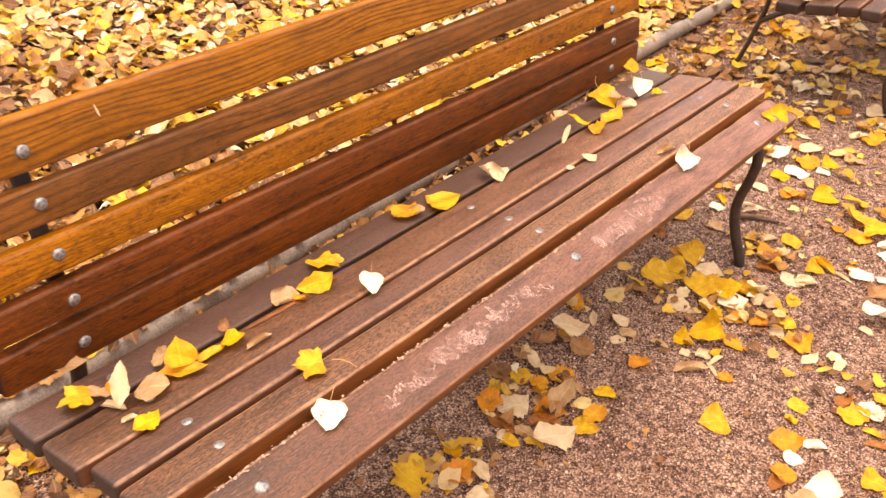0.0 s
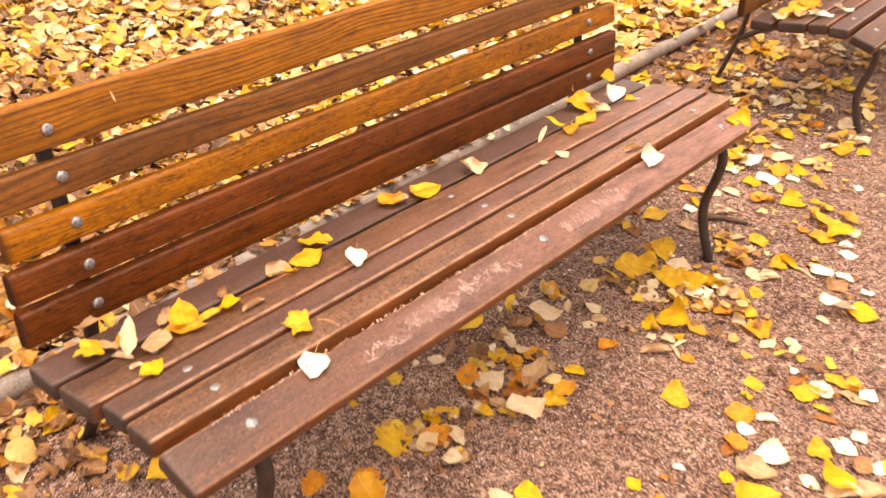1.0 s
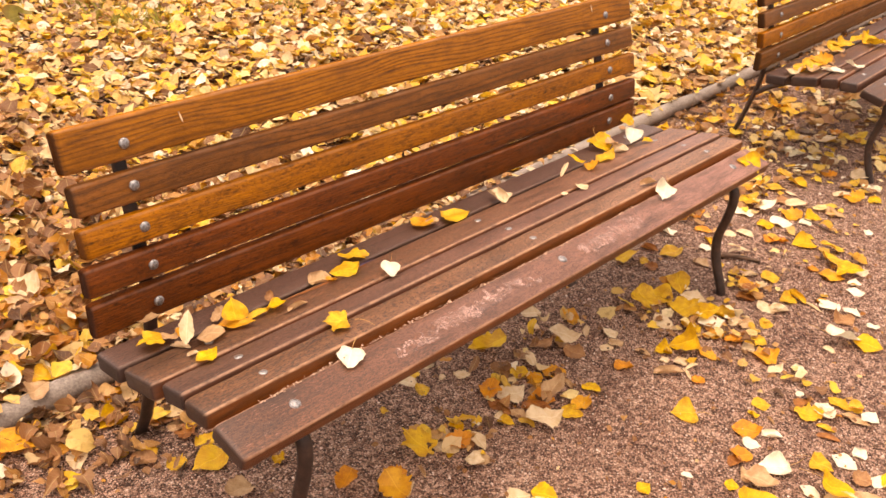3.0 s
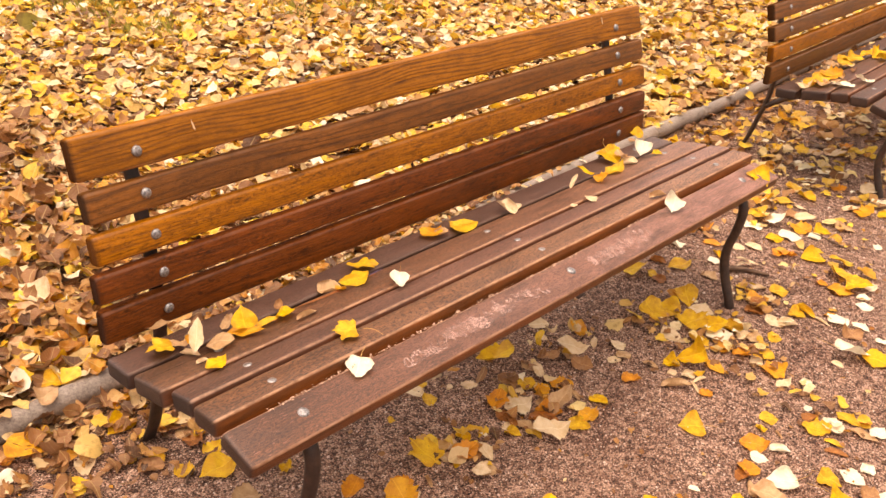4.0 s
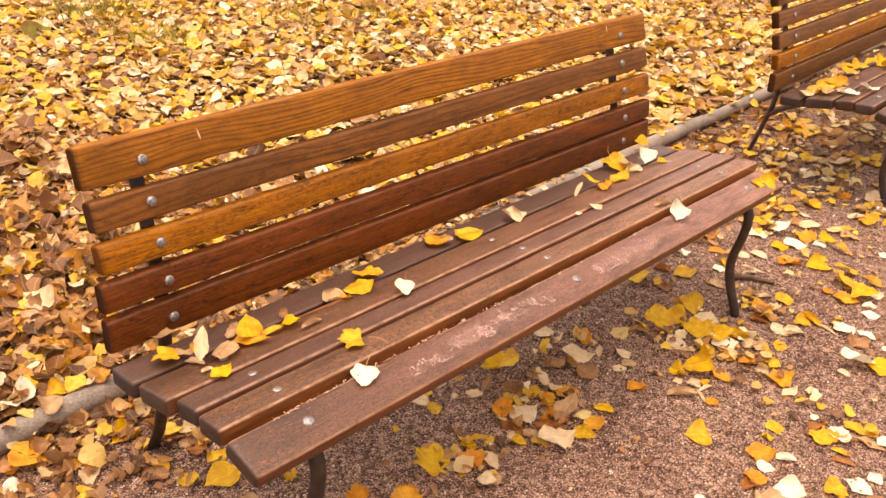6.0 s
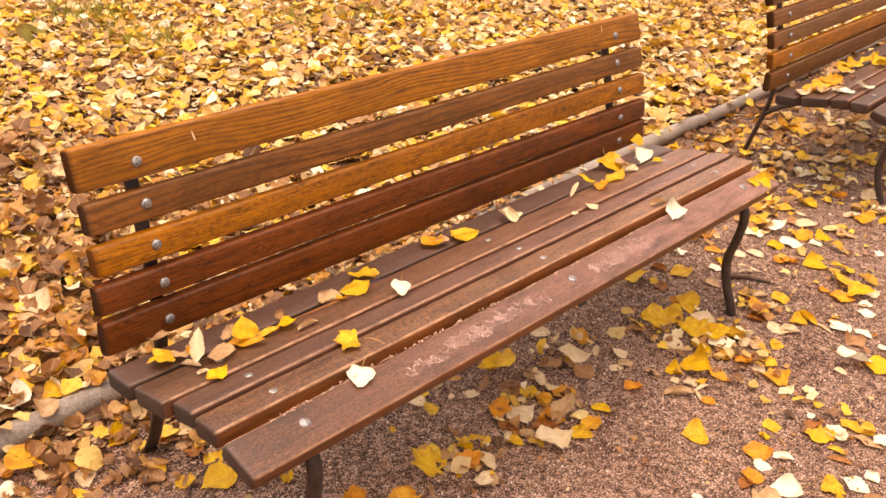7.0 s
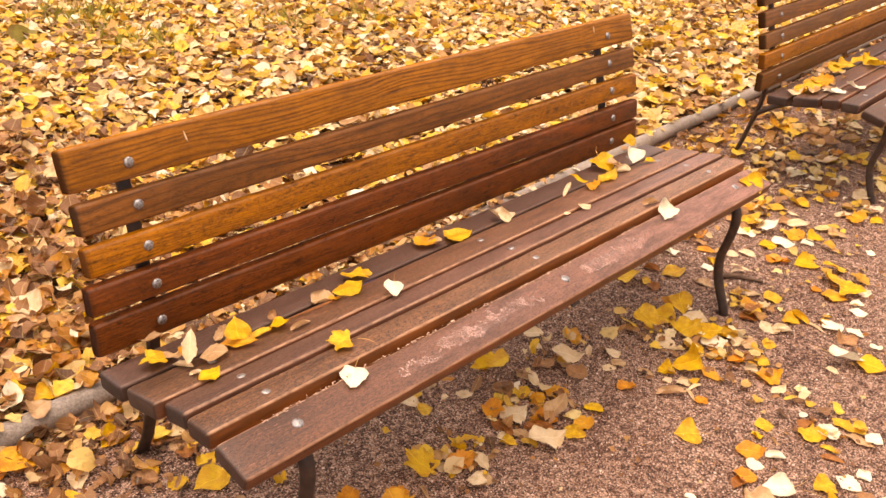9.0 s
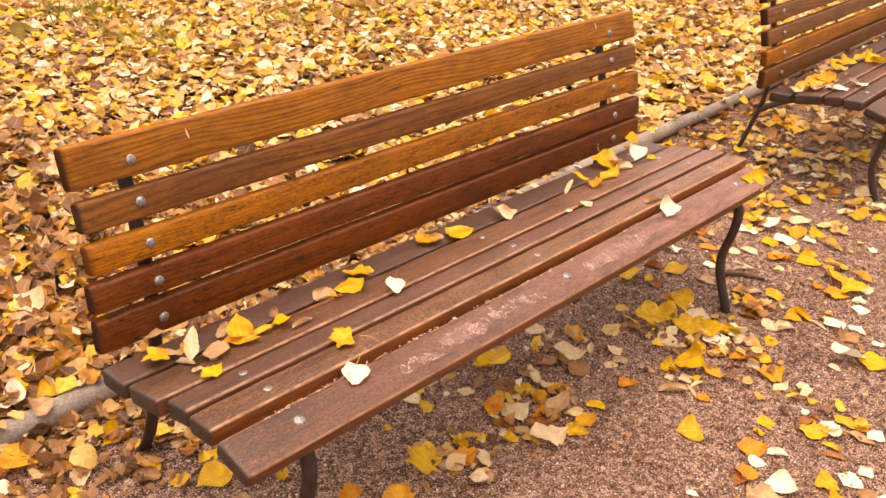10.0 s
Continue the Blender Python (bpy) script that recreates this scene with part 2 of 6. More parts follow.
def bolt_steel():
    m = Nodes("galvanised_bolt")
    v = m.coords((1, 1, 1))
    spot = m.noise(v, 180, 4, 0.6)
    return m.set(Base_Color=m.ramp(spot, [(0.35, rgb(108, 100, 98)), (0.65, rgb(182, 177, 176))]), Metallic=0.75,
                 Roughness=m.math("ADD", m.math("MULTIPLY", spot, 0.3), 0.28), Normal=m.bump(spot, 0.2, 0.0008))


def pipe_concrete():
    m = Nodes("weathered_pipe")
    v = m.coords((1, 1, 1))
    big = m.noise(v, 5, 6, 0.65)
    grain = m.noise(v, 160, 4, 0.65)
    colour = m.ramp(big, [(0.32, rgb(100, 83, 74)), (0.5, rgb(138, 118, 106)), (0.7, rgb(170, 149, 135))])
    colour = m.mix(0.35, colour, m.ramp(grain, [(0.3, rgb(90, 78, 70)), (0.7, rgb(200, 188, 175))]))
    return m.set(Base_Color=colour, Roughness=0.72, Normal=m.bump(grain, 0.5, 0.002))


def leaf_colour(m, base, spotted, uv_source="UV"):
    """Veins, blotches and a dry rim over a base colour."""
    tc = m.node("ShaderNodeTexCoord")
    sep = m.node("ShaderNodeSeparateXYZ")
    m.link(tc.outputs[uv_source], sep.inputs[0])
    u, v = sep.outputs[0], m.math("ABSOLUTE", sep.outputs[1])
    rib = m.ramp(v, [(0.008, 1.0), (0.022, 0.0)])
    side = m.math("FRACT", m.math("MULTIPLY", m.math("SUBTRACT", u, m.math("MULTIPLY", v, 0.9)), 7.0))
    side = m.ramp(m.math("ABSOLUTE", m.math("SUBTRACT", side, 0.5)), [(0.0, 1.0), (0.09, 0.0)])
    vein = m.math("MAXIMUM", rib, m.math("MULTIPLY", side, 0.45))
    pos = m.coords((1, 1, 1), "Generated") if uv_source == "UV" else m.coords((1, 1, 1))
    return vein, pos


def leaf_surface(m, colour, vein, blotch, gloss=0.5):
    n = m.bump(vein, 0.35, 0.002, m.bump(blotch, 0.4, 0.004))
    m.set(Base_Color=colour, Roughness=1.0 - gloss, Normal=n, Specular_IOR_Level=0.35)
    trans = m.node("ShaderNodeBsdfTranslucent")
    m.link(colour, trans.inputs["Color"])
    m.link(n, trans.inputs["Normal"])
    mixer = m.node("ShaderNodeMixShader", Fac=0.22)
    m.link(m.bsdf.outputs[0], mixer.inputs[1])
    m.link(trans.outputs[0], mixer.inputs[2])
    m.link(mixer.outputs[0], m.out.inputs["Surface"])
    return m.mat


def leaf_material(name, fresh, aged, spots=0.3):
    m = Nodes(name)
    rnd = m.node("ShaderNodeObjectInfo").outputs["Random"]
    vein, _ = leaf_colour(m, None, spots)
    off = m.node("ShaderNodeCombineXYZ")
    m.link(m.math("MULTIPLY", rnd, 50.0), off.inputs[0])
    pos = m.coords((1, 1, 1), "UV", off.outputs[0])
    blotch = m.noise(pos, 3.2, 6, 0.65)
    fleck = m.noise(pos, 14, 4, 0.7)
    colour = m.mix(m.ramp(blotch, [(0.36, 0.0), (0.60, 1.0)]), fresh, aged)
    colour = m.mix(m.math("MULTIPLY", rnd, 0.45), colour, aged)
    centre = m.node("ShaderNodeVectorMath")
    centre.operation = "DISTANCE"
    tc = m.node("ShaderNodeTexCoord")
    m.link(tc.outputs["UV"], centre.inputs[0])
    centre.inputs[1].default_value = (0.5, 0, 0)
    dry = m.math("MULTIPLY", m.ramp(centre.outputs["Value"], [(0.24, 0.0), (0.5, 1.0)]), m.ramp(blotch, [(0.42, 0.0), (0.58, 1.0)]))
    colour = m.mix(m.math("MULTIPLY", dry, 0.7), colour, m.mix(0.5, aged, rgb(140, 84, 36)))
    brown = m.math("MULTIPLY", m.ramp(fleck, [(0.60, 0.0), (0.70, 1.0)]), spots)
    colour = m.mix(brown, colour, rgb(112, 66, 28))
    colour = m.mix(m.math("MULTIPLY", vein, 0.35), colour, tuple(min(1, v * 1.25 + 0.03) for v in fresh[:3]) + (1,))
    return leaf_surface(m, colour, vein, blotch)


LEAF = {
    "yellow": leaf_material("leaf_yellow", rgb(240, 196, 26), rgb(218, 158, 18), 0.35),
    "gold": leaf_material("leaf_gold", rgb(238, 192, 48), rgb(210, 152, 32), 0.5),
    "amber": leaf_material("leaf_amber", rgb(238, 176, 42), rgb(212, 140, 34), 0.45),
    "orange": leaf_material("leaf_orange", rgb(236, 160, 34), rgb(208, 126, 32), 0.4),
    "cream": leaf_material("leaf_cream", rgb(240, 214, 180), rgb(224, 190, 146), 0.2),
    "pale": leaf_material("leaf_pale", rgb(252, 242, 218), rgb(244, 230, 198), 0.05),
    "tan": leaf_material("leaf_tan", rgb(218, 180, 138), rgb(188, 144, 100), 0.3),
    "brown": leaf_material("leaf_brown", rgb(198, 146, 98), rgb(156, 106, 66), 0.4),
    "rust": leaf_material("leaf_rust", rgb(190, 122, 58), rgb(144, 84, 40), 0.5),
    "green": leaf_material("leaf_green", rgb(64, 116, 56), rgb(48, 88, 44), 0.15),
    "olive": leaf_material("leaf_olive", rgb(150, 130, 40), rgb(110, 96, 34), 0.3),
}
STEM = Nodes("leaf_stem").set(Base_Color=rgb(206, 160, 96), Roughness=0.6)


def litter_material(name, stops):
    """Many leaves in one mesh: each leaf takes its own colour."""
    m = Nodes(name)
    rnd = m.node("ShaderNodeNewGeometry").outputs["Random Per Island"]
    vein, _ = leaf_colour(m, None, 0.3)
    colour = m.ramp(rnd, stops, "CONSTANT")
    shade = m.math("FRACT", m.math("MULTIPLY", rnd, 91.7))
    pos = m.coords((1, 1, 1))
    blotch = m.noise(pos, 45, 5, 0.65)
    colour = m.mix(m.math("MULTIPLY", shade, 0.5), colour, m.mix(1.0, colour, rgb(196, 160, 120), "MULTIPLY"))
    colour = m.mix(m.ramp(blotch, [(0.5, 0.0), (0.72, 0.6)]), colour, rgb(138, 88, 42))
    colour = m.mix(m.math("MULTIPLY", vein, 0.3), colour, rgb(236, 206, 140))
    # sodden, browner drifts
    drift = m.math("MULTIPLY", m.ramp(m.noise(pos, 1.5, 5, 0.65), [(0.50, 0.0), (0.70, 1.0)]), m.ramp(shade, [(0.3, 0.2), (0.8, 1.0)]))
    colour = m.mix(m.math("MULTIPLY", drift, 0.6), colour, m.mix(1.0, colour, rgb(178, 124, 74), "MULTIPLY"))
    return leaf_surface(m, colour, vein, blotch)


LITTER = litter_material("leaf_litter", [
    (0.00, rgb(240, 213, 148)), (0.14, rgb(240, 198, 72)), (0.29, rgb(230, 188, 110)), (0.39, rgb(247, 227, 184)),
    (0.51, rgb(212, 164, 104)), (0.62, rgb(188, 142, 96)), (0.69, rgb(252, 240, 214)), (0.77, rgb(238, 190, 56)),
    (0.88, rgb(132, 90, 56)), (0.94, rgb(222, 178, 74))])
DEBRIS = litter_material("brown_debris", [
    (0.00, rgb(164, 114, 72)), (0.18, rgb(138, 94, 62)), (0.36, rgb(188, 134, 82)), (0.50, rgb(100, 67, 46)),
    (0.62, rgb(206, 154, 90)), (0.74, rgb(206, 142, 46)), (0.84, rgb(228, 198, 150)), (0.92, rgb(160, 114, 76))])

# the pipe edging runs almost along the benches
EDGE_Y, EDGE_SLOPE = 0.842, 0.034


def ground_material():
    m = Nodes("gravel_and_soil")
    flat = m.coords((1, 1, 1))
    sep = m.node("ShaderNodeSeparateXYZ")
    m.link(flat, sep.inputs[0])
    # gravel: small stones, each with its own tone
    warp = m.noise(flat, 60, 2)
    vec = m.node("ShaderNodeVectorMath")
    vec.operation = "ADD"
    m.link(flat, vec.inputs[0])
    w = m.node("ShaderNodeCombineXYZ")
    for i in range(2):
        m.link(m.math("MULTIPLY", warp, 0.006), w.inputs[i])
    m.link(w.outputs[0], vec.inputs[1])
    cell = m.node("ShaderNodeTexVoronoi", Scale=225.0)
    m.link(vec.outputs[0], cell.inputs["Vector"])
    cs = m.node("ShaderNodeSeparateColor")
    m.link(cell.outputs["Color"], cs.inputs[0])
    stone = m.ramp(cs.outputs[0], [(0.0, rgb(50, 33, 28)), (0.22, rgb(116, 85, 74)), (0.45, rgb(186, 150, 135)), (0.72, rgb(226, 195, 180)), (0.93, rgb(250, 230, 218))])
    small = m.node("ShaderNodeTexVoronoi", Scale=380.0)
    m.link(vec.outputs[0], small.inputs["Vector"])
    ss = m.node("ShaderNodeSeparateColor")
    m.link(small.outputs["Color"], ss.inputs[0])
    grit = m.ramp(ss.outputs[0], [(0.0, rgb(106, 80, 70)), (0.5, rgb(178, 146, 130)), (1.0, rgb(232, 206, 190))])
    colour = m.mix(0.4, stone, grit)
    joint = m.ramp(cell.outputs["Distance"], [(0.40, 0.0), (0.72, 1.0)])
    colour = m.mix(m.math("MULTIPLY", joint, 0.85), colour, rgb(52, 36, 31))
    damp = m.noise(flat, 1.7, 5, 0.6)
    patch = m.noise(flat, 7.0, 7, 0.75)
    dark = m.math("ADD", m.math("MULTIPLY", m.ramp(damp, [(0.45, 0.0), (0.68, 1.0)]), 0.25), m.math("MULTIPLY", m.ramp(patch, [(0.48, 0.0), (0.70, 1.0)]), 0.6))
    colour = m.mix(dark, colour, m.mix(1.0, colour, rgb(150, 118, 106), "MULTIPLY"))
    clump = m.noise(flat, 42, 5, 0.7)
    colour = m.mix(m.ramp(clump, [(0.48, 0.0), (0.64, 0.75)]), colour, m.mix(1.0, colour, rgb(150, 122, 110), "MULTIPLY"))
    colour = m.mix(m.ramp(clump, [(0.32, 0.5), (0.46, 0.0)]), colour, rgb(236, 206, 192))
    colour = m.mix(1.0, colour, rgb(255, 235, 220), "MULTIPLY")
    # soil and broken leaf behind the edging
    soil_cell = m.node("ShaderNodeTexVoronoi", Scale=75.0)
    m.link(vec.outputs[0], soil_cell.inputs["Vector"])
    sc = m.node("ShaderNodeSeparateColor")
    m.link(soil_cell.outputs["Color"], sc.inputs[0])
    soil = m.ramp(sc.outputs[0], [(0.0, rgb(62, 42, 31)), (0.35, rgb(92, 64, 46)), (0.7, rgb(122, 86, 58)), (0.9, rgb(160, 114, 70)), (1.0, rgb(190, 150, 100))])
    edge = m.math("SUBTRACT", sep.outputs[1], m.math("ADD", m.math("MULTIPLY", sep.outputs[0], EDGE_SLOPE), EDGE_Y))
    creep = m.math("MULTIPLY", m.math("SUBTRACT", m.noise(flat, 7.0, 5, 0.65), 0.45), 0.6)
    beyond = m.math("MULTIPLY", m.math("ADD", m.math("ADD", edge, 0.12), creep), 7.0, True)
    colour = m.mix(beyond, colour, soil)
    h = m.math("SUBTRACT", 1.0, cell.outputs["Distance"])
    n = m.bump(h, 1.0, 0.006, m.bump(m.noise(flat, 24, 4, 0.6), 0.5, 0.012))
    return m.set(Base_Color=colour, Roughness=0.85, Normal=n, Specular_IOR_Level=0.3)


def grass_material():
    m = Nodes("grass_blades")
    rnd = m.node("ShaderNodeNewGeometry").outputs["Random Per Island"]
    return m.set(Base_Color=m.ramp(rnd, [(0.0, rgb(124, 118, 40)), (0.5, rgb(156, 146, 56)), (1.0, rgb(190, 172, 84))]), Roughness=0.6)


def chalk_material():
    m = Nodes("rubbed_chalk")
    v = m.coords((1, 1, 1))
    gaps = m.math("MULTIPLY", m.ramp(m.noise(v, 260, 3, 0.7), [(0.34, 0.0), (0.58, 0.85)]), m.ramp(m.noise(v, 26, 4, 0.65), [(0.40, 0.1), (0.60, 1.0)]))
    m.set(Base_Color=rgb(208, 168, 156), Roughness=0.95)
    m.link(gaps, m.bsdf.inputs["Alpha"])
    return m.mat


IRON, BOLT, PIPE, GROUND, GRASS, CHALK = painted_iron(), bolt_steel(), pipe_concrete(), ground_material(), grass_material(), chalk_material()
PEBBLE = Nodes("pebbles")
PEBBLE.set(Base_Color=PEBBLE.ramp(PEBBLE.node("ShaderNodeNewGeometry").outputs["Random Per Island"],
           [(0.0, rgb(66, 46, 39)), (0.3, rgb(138, 103, 89)), (0.65, rgb(198, 161, 143)), (0.92, rgb(226, 196, 178)), (1.0, rgb(242, 222, 208))]), Roughness=0.8)
BARE = Nodes("bare_orange_wood")
BARE.set(Base_Color=BARE.ramp(BARE.noise(BARE.coords((8, 90, 90)), 1.5, 4, 0.65), [(0.36, rgb(76, 46, 30)), (0.5, rgb(126, 74, 38)), (0.66, rgb(164, 100, 52))]), Roughness=0.6)
CRUMB = Nodes("pale_crumbs").set(Base_Color=rgb(190, 150, 126), Roughness=0.85)
CRACK = Nodes("dark_crack").set(Base_Color=rgb(34, 23, 18), Roughness=0.9)
VIOLET = Nodes("violet_smear").set(Base_Color=rgb(84, 62, 92), Roughness=0.7)
NICK = Nodes("raw_wood").set(Base_Color=rgb(226, 190, 150), Roughness=0.7)
TWIG = Nodes("twig_bark")
TWIG.set(Base_Color=TWIG.ramp(TWIG.noise(TWIG.coords((4, 30, 30)), 6, 4), [(0.35, rgb(70, 48, 36)), (0.7, rgb(124, 92, 70))]), Roughness=0.8)


# ---- building helpers ----
def mesh_of(name, bm, material, smooth=True):
    me = bpy.data.meshes.new(name)
    bm.normal_update()
    bm.to_mesh(me)
    bm.free()
    me.materials.append(material)
    if smooth:
        for p in me.polygons:
            p.use_smooth = True
    return me


def part(name, bm, material, parent, label="", at=None, smooth=True):
    ob = new(name, mesh_of(name, bm, material, smooth))
    ob.parent = parent
    if at is not None:
        ob.matrix_basis = at
    if label:
        ob["label"] = label
    return ob


def empty(name):
    ob = new(name)
    ob.empty_display_size = 0.1
    return ob


def rounded_outline(w, h, r, steps=4):
    """Points round a rectangle w by h with rounded corners."""
    pts = []
    for cx, cy, a0 in ((w / 2 - r, h / 2 - r, 0), (-w / 2 + r, h / 2 - r, 90), (-w / 2 + r, -h / 2 + r, 180), (w / 2 - r, -h / 2 + r, 270)):
        for i in range(steps + 1):
            a = radians(a0 + 90 * i / steps)
            pts.append((cx + r * math.cos(a), cy + r * math.sin(a)))
    return pts


def board(length, width, thick, seed, r=0.007):
    """A plank along x with rounded arrises, softly uneven; its top face is at z = 0."""
    rng = random.Random(seed)
    bm = bmesh.new()
    layer = bm.verts.layers.float.new("arris")
    end_layer = bm.verts.layers.float.new("endgrain")
    side_layer = bm.verts.layers.float.new("flank")
    outline = rounded_outline(width, thick, r)
    n = 26
    xs = [-length / 2, -length / 2 + 0.0015, -length / 2 + 0.005] + [-length / 2 + 0.012 + (length - 0.024) * i / n for i in range(n + 1)] + [length / 2 - 0.005, length / 2 - 0.0015, length / 2]
    wob = [rng.uniform(-1, 1) for _ in range(6)]
    rings = []
    for i, x in enumerate(xs):
        end = min(i, len(xs) - 1 - i)
        shrink = (0.006, 0.0028, 0.0008)[end] if end < 3 else 0.0
        ring = []
        for j, (y, z) in enumerate(outline):
            sy, sz = (width - 2 * shrink) / width, (thick - 2 * shrink) / thick
            dy = 0.0008 * wob[0] * math.sin(3.1 * x + wob[1] * 3) + 0.0005 * math.sin(23 * x + j + 9 * wob[2]) 
            dz = 0.0009 * wob[3] * math.sin(2.3 * x + wob[4] * 4) + 0.0004 * math.sin(31 * x + 2 * j + 7 * wob[5])
            ring.append(bm.verts.new((x, y * sy + dy, z * sz - thick / 2 + dz)))
        rings.append(ring)
    for a, b in zip(rings, rings[1:]):
        for j in range(len(outline)):
            k = (j + 1) % len(outline)
            bm.faces.new((a[j], a[k], b[k], b[j]))
    bm.faces.new(list(reversed(rings[0])))
    bm.faces.new(rings[-1])
    bmesh.ops.recalc_face_normals(bm, faces=bm.faces)
    for i, ring in enumerate(rings):
        for j, v in enumerate(ring):
            v[end_layer] = (1.0, 0.9, 0.35)[min(i, len(rings) - 1 - i)] if min(i, len(rings) - 1 - i) < 3 else 0.0
            v[layer] = (0.0, 0.7, 1.0, 0.7, 0.0)[j % 5]
            v[side_layer] = (1.0, 0.85, 0.35, 0.0, 0.0, 0.0, 0.0, 0.35, 0.85, 1.0)[j] if j < 10 else 1.0
    return bm


def smooth_path(pts, per=5):
    """A smooth line through a few guide points."""
    out = []
    ext = [pts[0]] + list(pts) + [pts[-1]]
    for i in range(1, len(ext) - 2):
        p0, p1, p2, p3 = (np.array(ext[i + k], float) for k in (-1, 0, 1, 2))
        for s in range(per):
            t = s / per
            out.append(0.5 * (2 * p1 + (p2 - p0) * t + (2 * p0 - 5 * p1 + 4 * p2 - p3) * t * t + (3 * p1 - p0 - 3 * p2 + p3) * t ** 3))
    out.append(np.array(pts[-1], float))
    return out


def bar(guides, wide, deep, r=None, per=5, steps=3):
    """An iron bar bent in the y-z plane, wide across x."""
    bm = bmesh.new()
    outline = rounded_outline(wide, deep, r or min(wide, deep) * 0.46, steps)
    path = smooth_path(guides, per)
    rings = []
    for i, p in enumerate(path):
        d = path[min(i + 1, len(path) - 1)] - path[max(i - 1, 0)]
        d = d / np.linalg.norm(d)
        nrm = np.array((-d[1], d[0]))
        rings.append([bm.verts.new((a, p[0] + nrm[0] * b, p[1] + nrm[1] * b)) for a, b in outline])
    for a, b in zip(rings, rings[1:]):
        for j in range(len(outline)):
            k = (j + 1) % len(outline)
            bm.faces.new((a[j], a[k], b[k], b[j]))
    bm.faces.new(list(reversed(rings[0])))
    bm.faces.new(rings[-1])
    bmesh.ops.recalc_face_normals(bm, faces=bm.faces)
    return bm


def bolt_mesh():
    """A domed coach-bolt head, lying in the x-y plane."""
    bm = bmesh.new()
    rows = [(0.0112, -0.002), (0.0112, 0.0005), (0.0106, 0.0020), (0.0086, 0.0037), (0.0054, 0.0049)]
    rings = [[bm.verts.new((r * math.cos(2 * math.pi * i / 14), r * math.sin(2 * math.pi * i / 14), z)) for i in range(14)] for r, z in rows]
    for a, b in zip(rings, rings[1:]):
        for j in range(14):
            bm.faces.new((a[j], a[(j + 1) % 14], b[(j + 1) % 14], b[j]))
    top = bm.verts.new((0, 0, 0.0054))
    for j in range(14):
        bm.faces.new((rings[-1][j], rings[-1][(j + 1) % 14], top))
    return mesh_of("bolt", bm, BOLT)


BOLT_MESH = bolt_mesh()


# ---- ground ----
def ground_z(x, y):
    """Gentle unevenness of the ground, heaped up round a leg of the second bench."""
    swell = 0.004 * np.sin(2.1 * x + 0.7) * np.cos(1.7 * y + 0.3) + 0.002 * np.sin(6.3 * x - 4.1 * y)
    heaped = 0.052 * np.exp(-((x - 2.93) ** 2 + (y - 0.58) ** 2) / 0.05)
    return swell + heaped


def build_ground():
    fine = np.arange(-3.0, 9.01, 0.08)
    far = np.geomspace(0.3, 900, 26)
    gx = np.concatenate([-3.0 - far[::-1], fine, 9.0 + far])
    gy = np.concatenate([-4.0 - far[::-1], np.arange(-4.0, 8.01, 0.08), 8.0 + far])
    nx, ny = len(gx), len(gy)
    verts = [(x, y, float(ground_z(x, y))) for y in gy for x in gx]
    faces = [(j * nx + i, j * nx + i + 1, (j + 1) * nx + i + 1, (j + 1) * nx + i) for j in range(ny - 1) for i in range(nx - 1)]
    me = bpy.data.meshes.new("ground")
    me.from_pydata(verts, [], faces)
    me.materials.append(GROUND)
    for p in me.polygons:
        p.use_smooth = True
    return tagged(new("ground", me), "pinkish brown gravel path and leaf-strewn soil", "ground", kind="structure")


build_ground()


def edging_pipe(x0, x1, radius, z, bow=0.0):
    """One length of weathered pipe laid along the path's edge."""
    bm = bmesh.new()
    n, sides = max(8, int((x1 - x0) / 0.12)), 16
    rings = []
    for i in range(n + 1):
        x = x0 + (x1 - x0) * i / n
        y = EDGE_Y + EDGE_SLOPE * x + bow * math.sin(math.pi * i / n) + 0.002 * math.sin(5 * x)
        zz = z + 0.002 * math.sin(3.1 * x)
        rr = radius * (1 + 0.02 * math.sin(17 * x))
        if i in (0, n):
            rr *= 0.9
        rings.append([bm.verts.new((x, y + rr * math.cos(2 * math.pi * j / sides), zz + rr * math.sin(2 * math.pi * j / sides))) for j in range(sides)])
    for a, b in zip(rings, rings[1:]):
        for j in range(sides):
            bm.faces.new((a[j], a[(j + 1) % sides], b[(j + 1) % sides], b[j]))
    bm.faces.new(rings[0])
    bm.faces.new(list(reversed(rings[-1])))
    bmesh.ops.recalc_face_normals(bm, faces=bm.faces)
    ob = new("edging_pipe", mesh_of("edging_pipe", bm, PIPE))
    return tagged(ob, "weathered grey pipe edging between gravel and leaf litter", "edging pipe", "pipe edging")


edging_pipe(-5.9, -2.72, 0.036, 0.029)
edging_pipe(-2.7, 3.2, 0.0345, 0.028, -0.006)
edging_pipe(3.21, 9.0, 0.031, 0.025)


# ---- benches ----
NEAR_X, FAR_X, MID_X = 0.0, 1.65, 0.805
# width, height of the face's middle, face's distance back, lean in degrees, bolt's height
BACK = [
    (0.086, 0.777, 0.4975, 15, 0.767, WOOD_GOLD, "golden varnished top board with flamed grain"),
    (0.064, 0.682, 0.4750, 14, 0.684, WOOD_BROWN, "dull brown varnished board"),
    (0.061, 0.600, 0.4535, 12, 0.601, WOOD_AMBER, "amber varnished board with black weathering"),
    (0.062, 0.5195, 0.4380, 6, 0.517, WOOD_RED, "red-brown varnished board"),
    (0.0755, 0.4390, 0.4330, 1, 0.437, WOOD_RED, "red-brown varnished bottom board"),
]
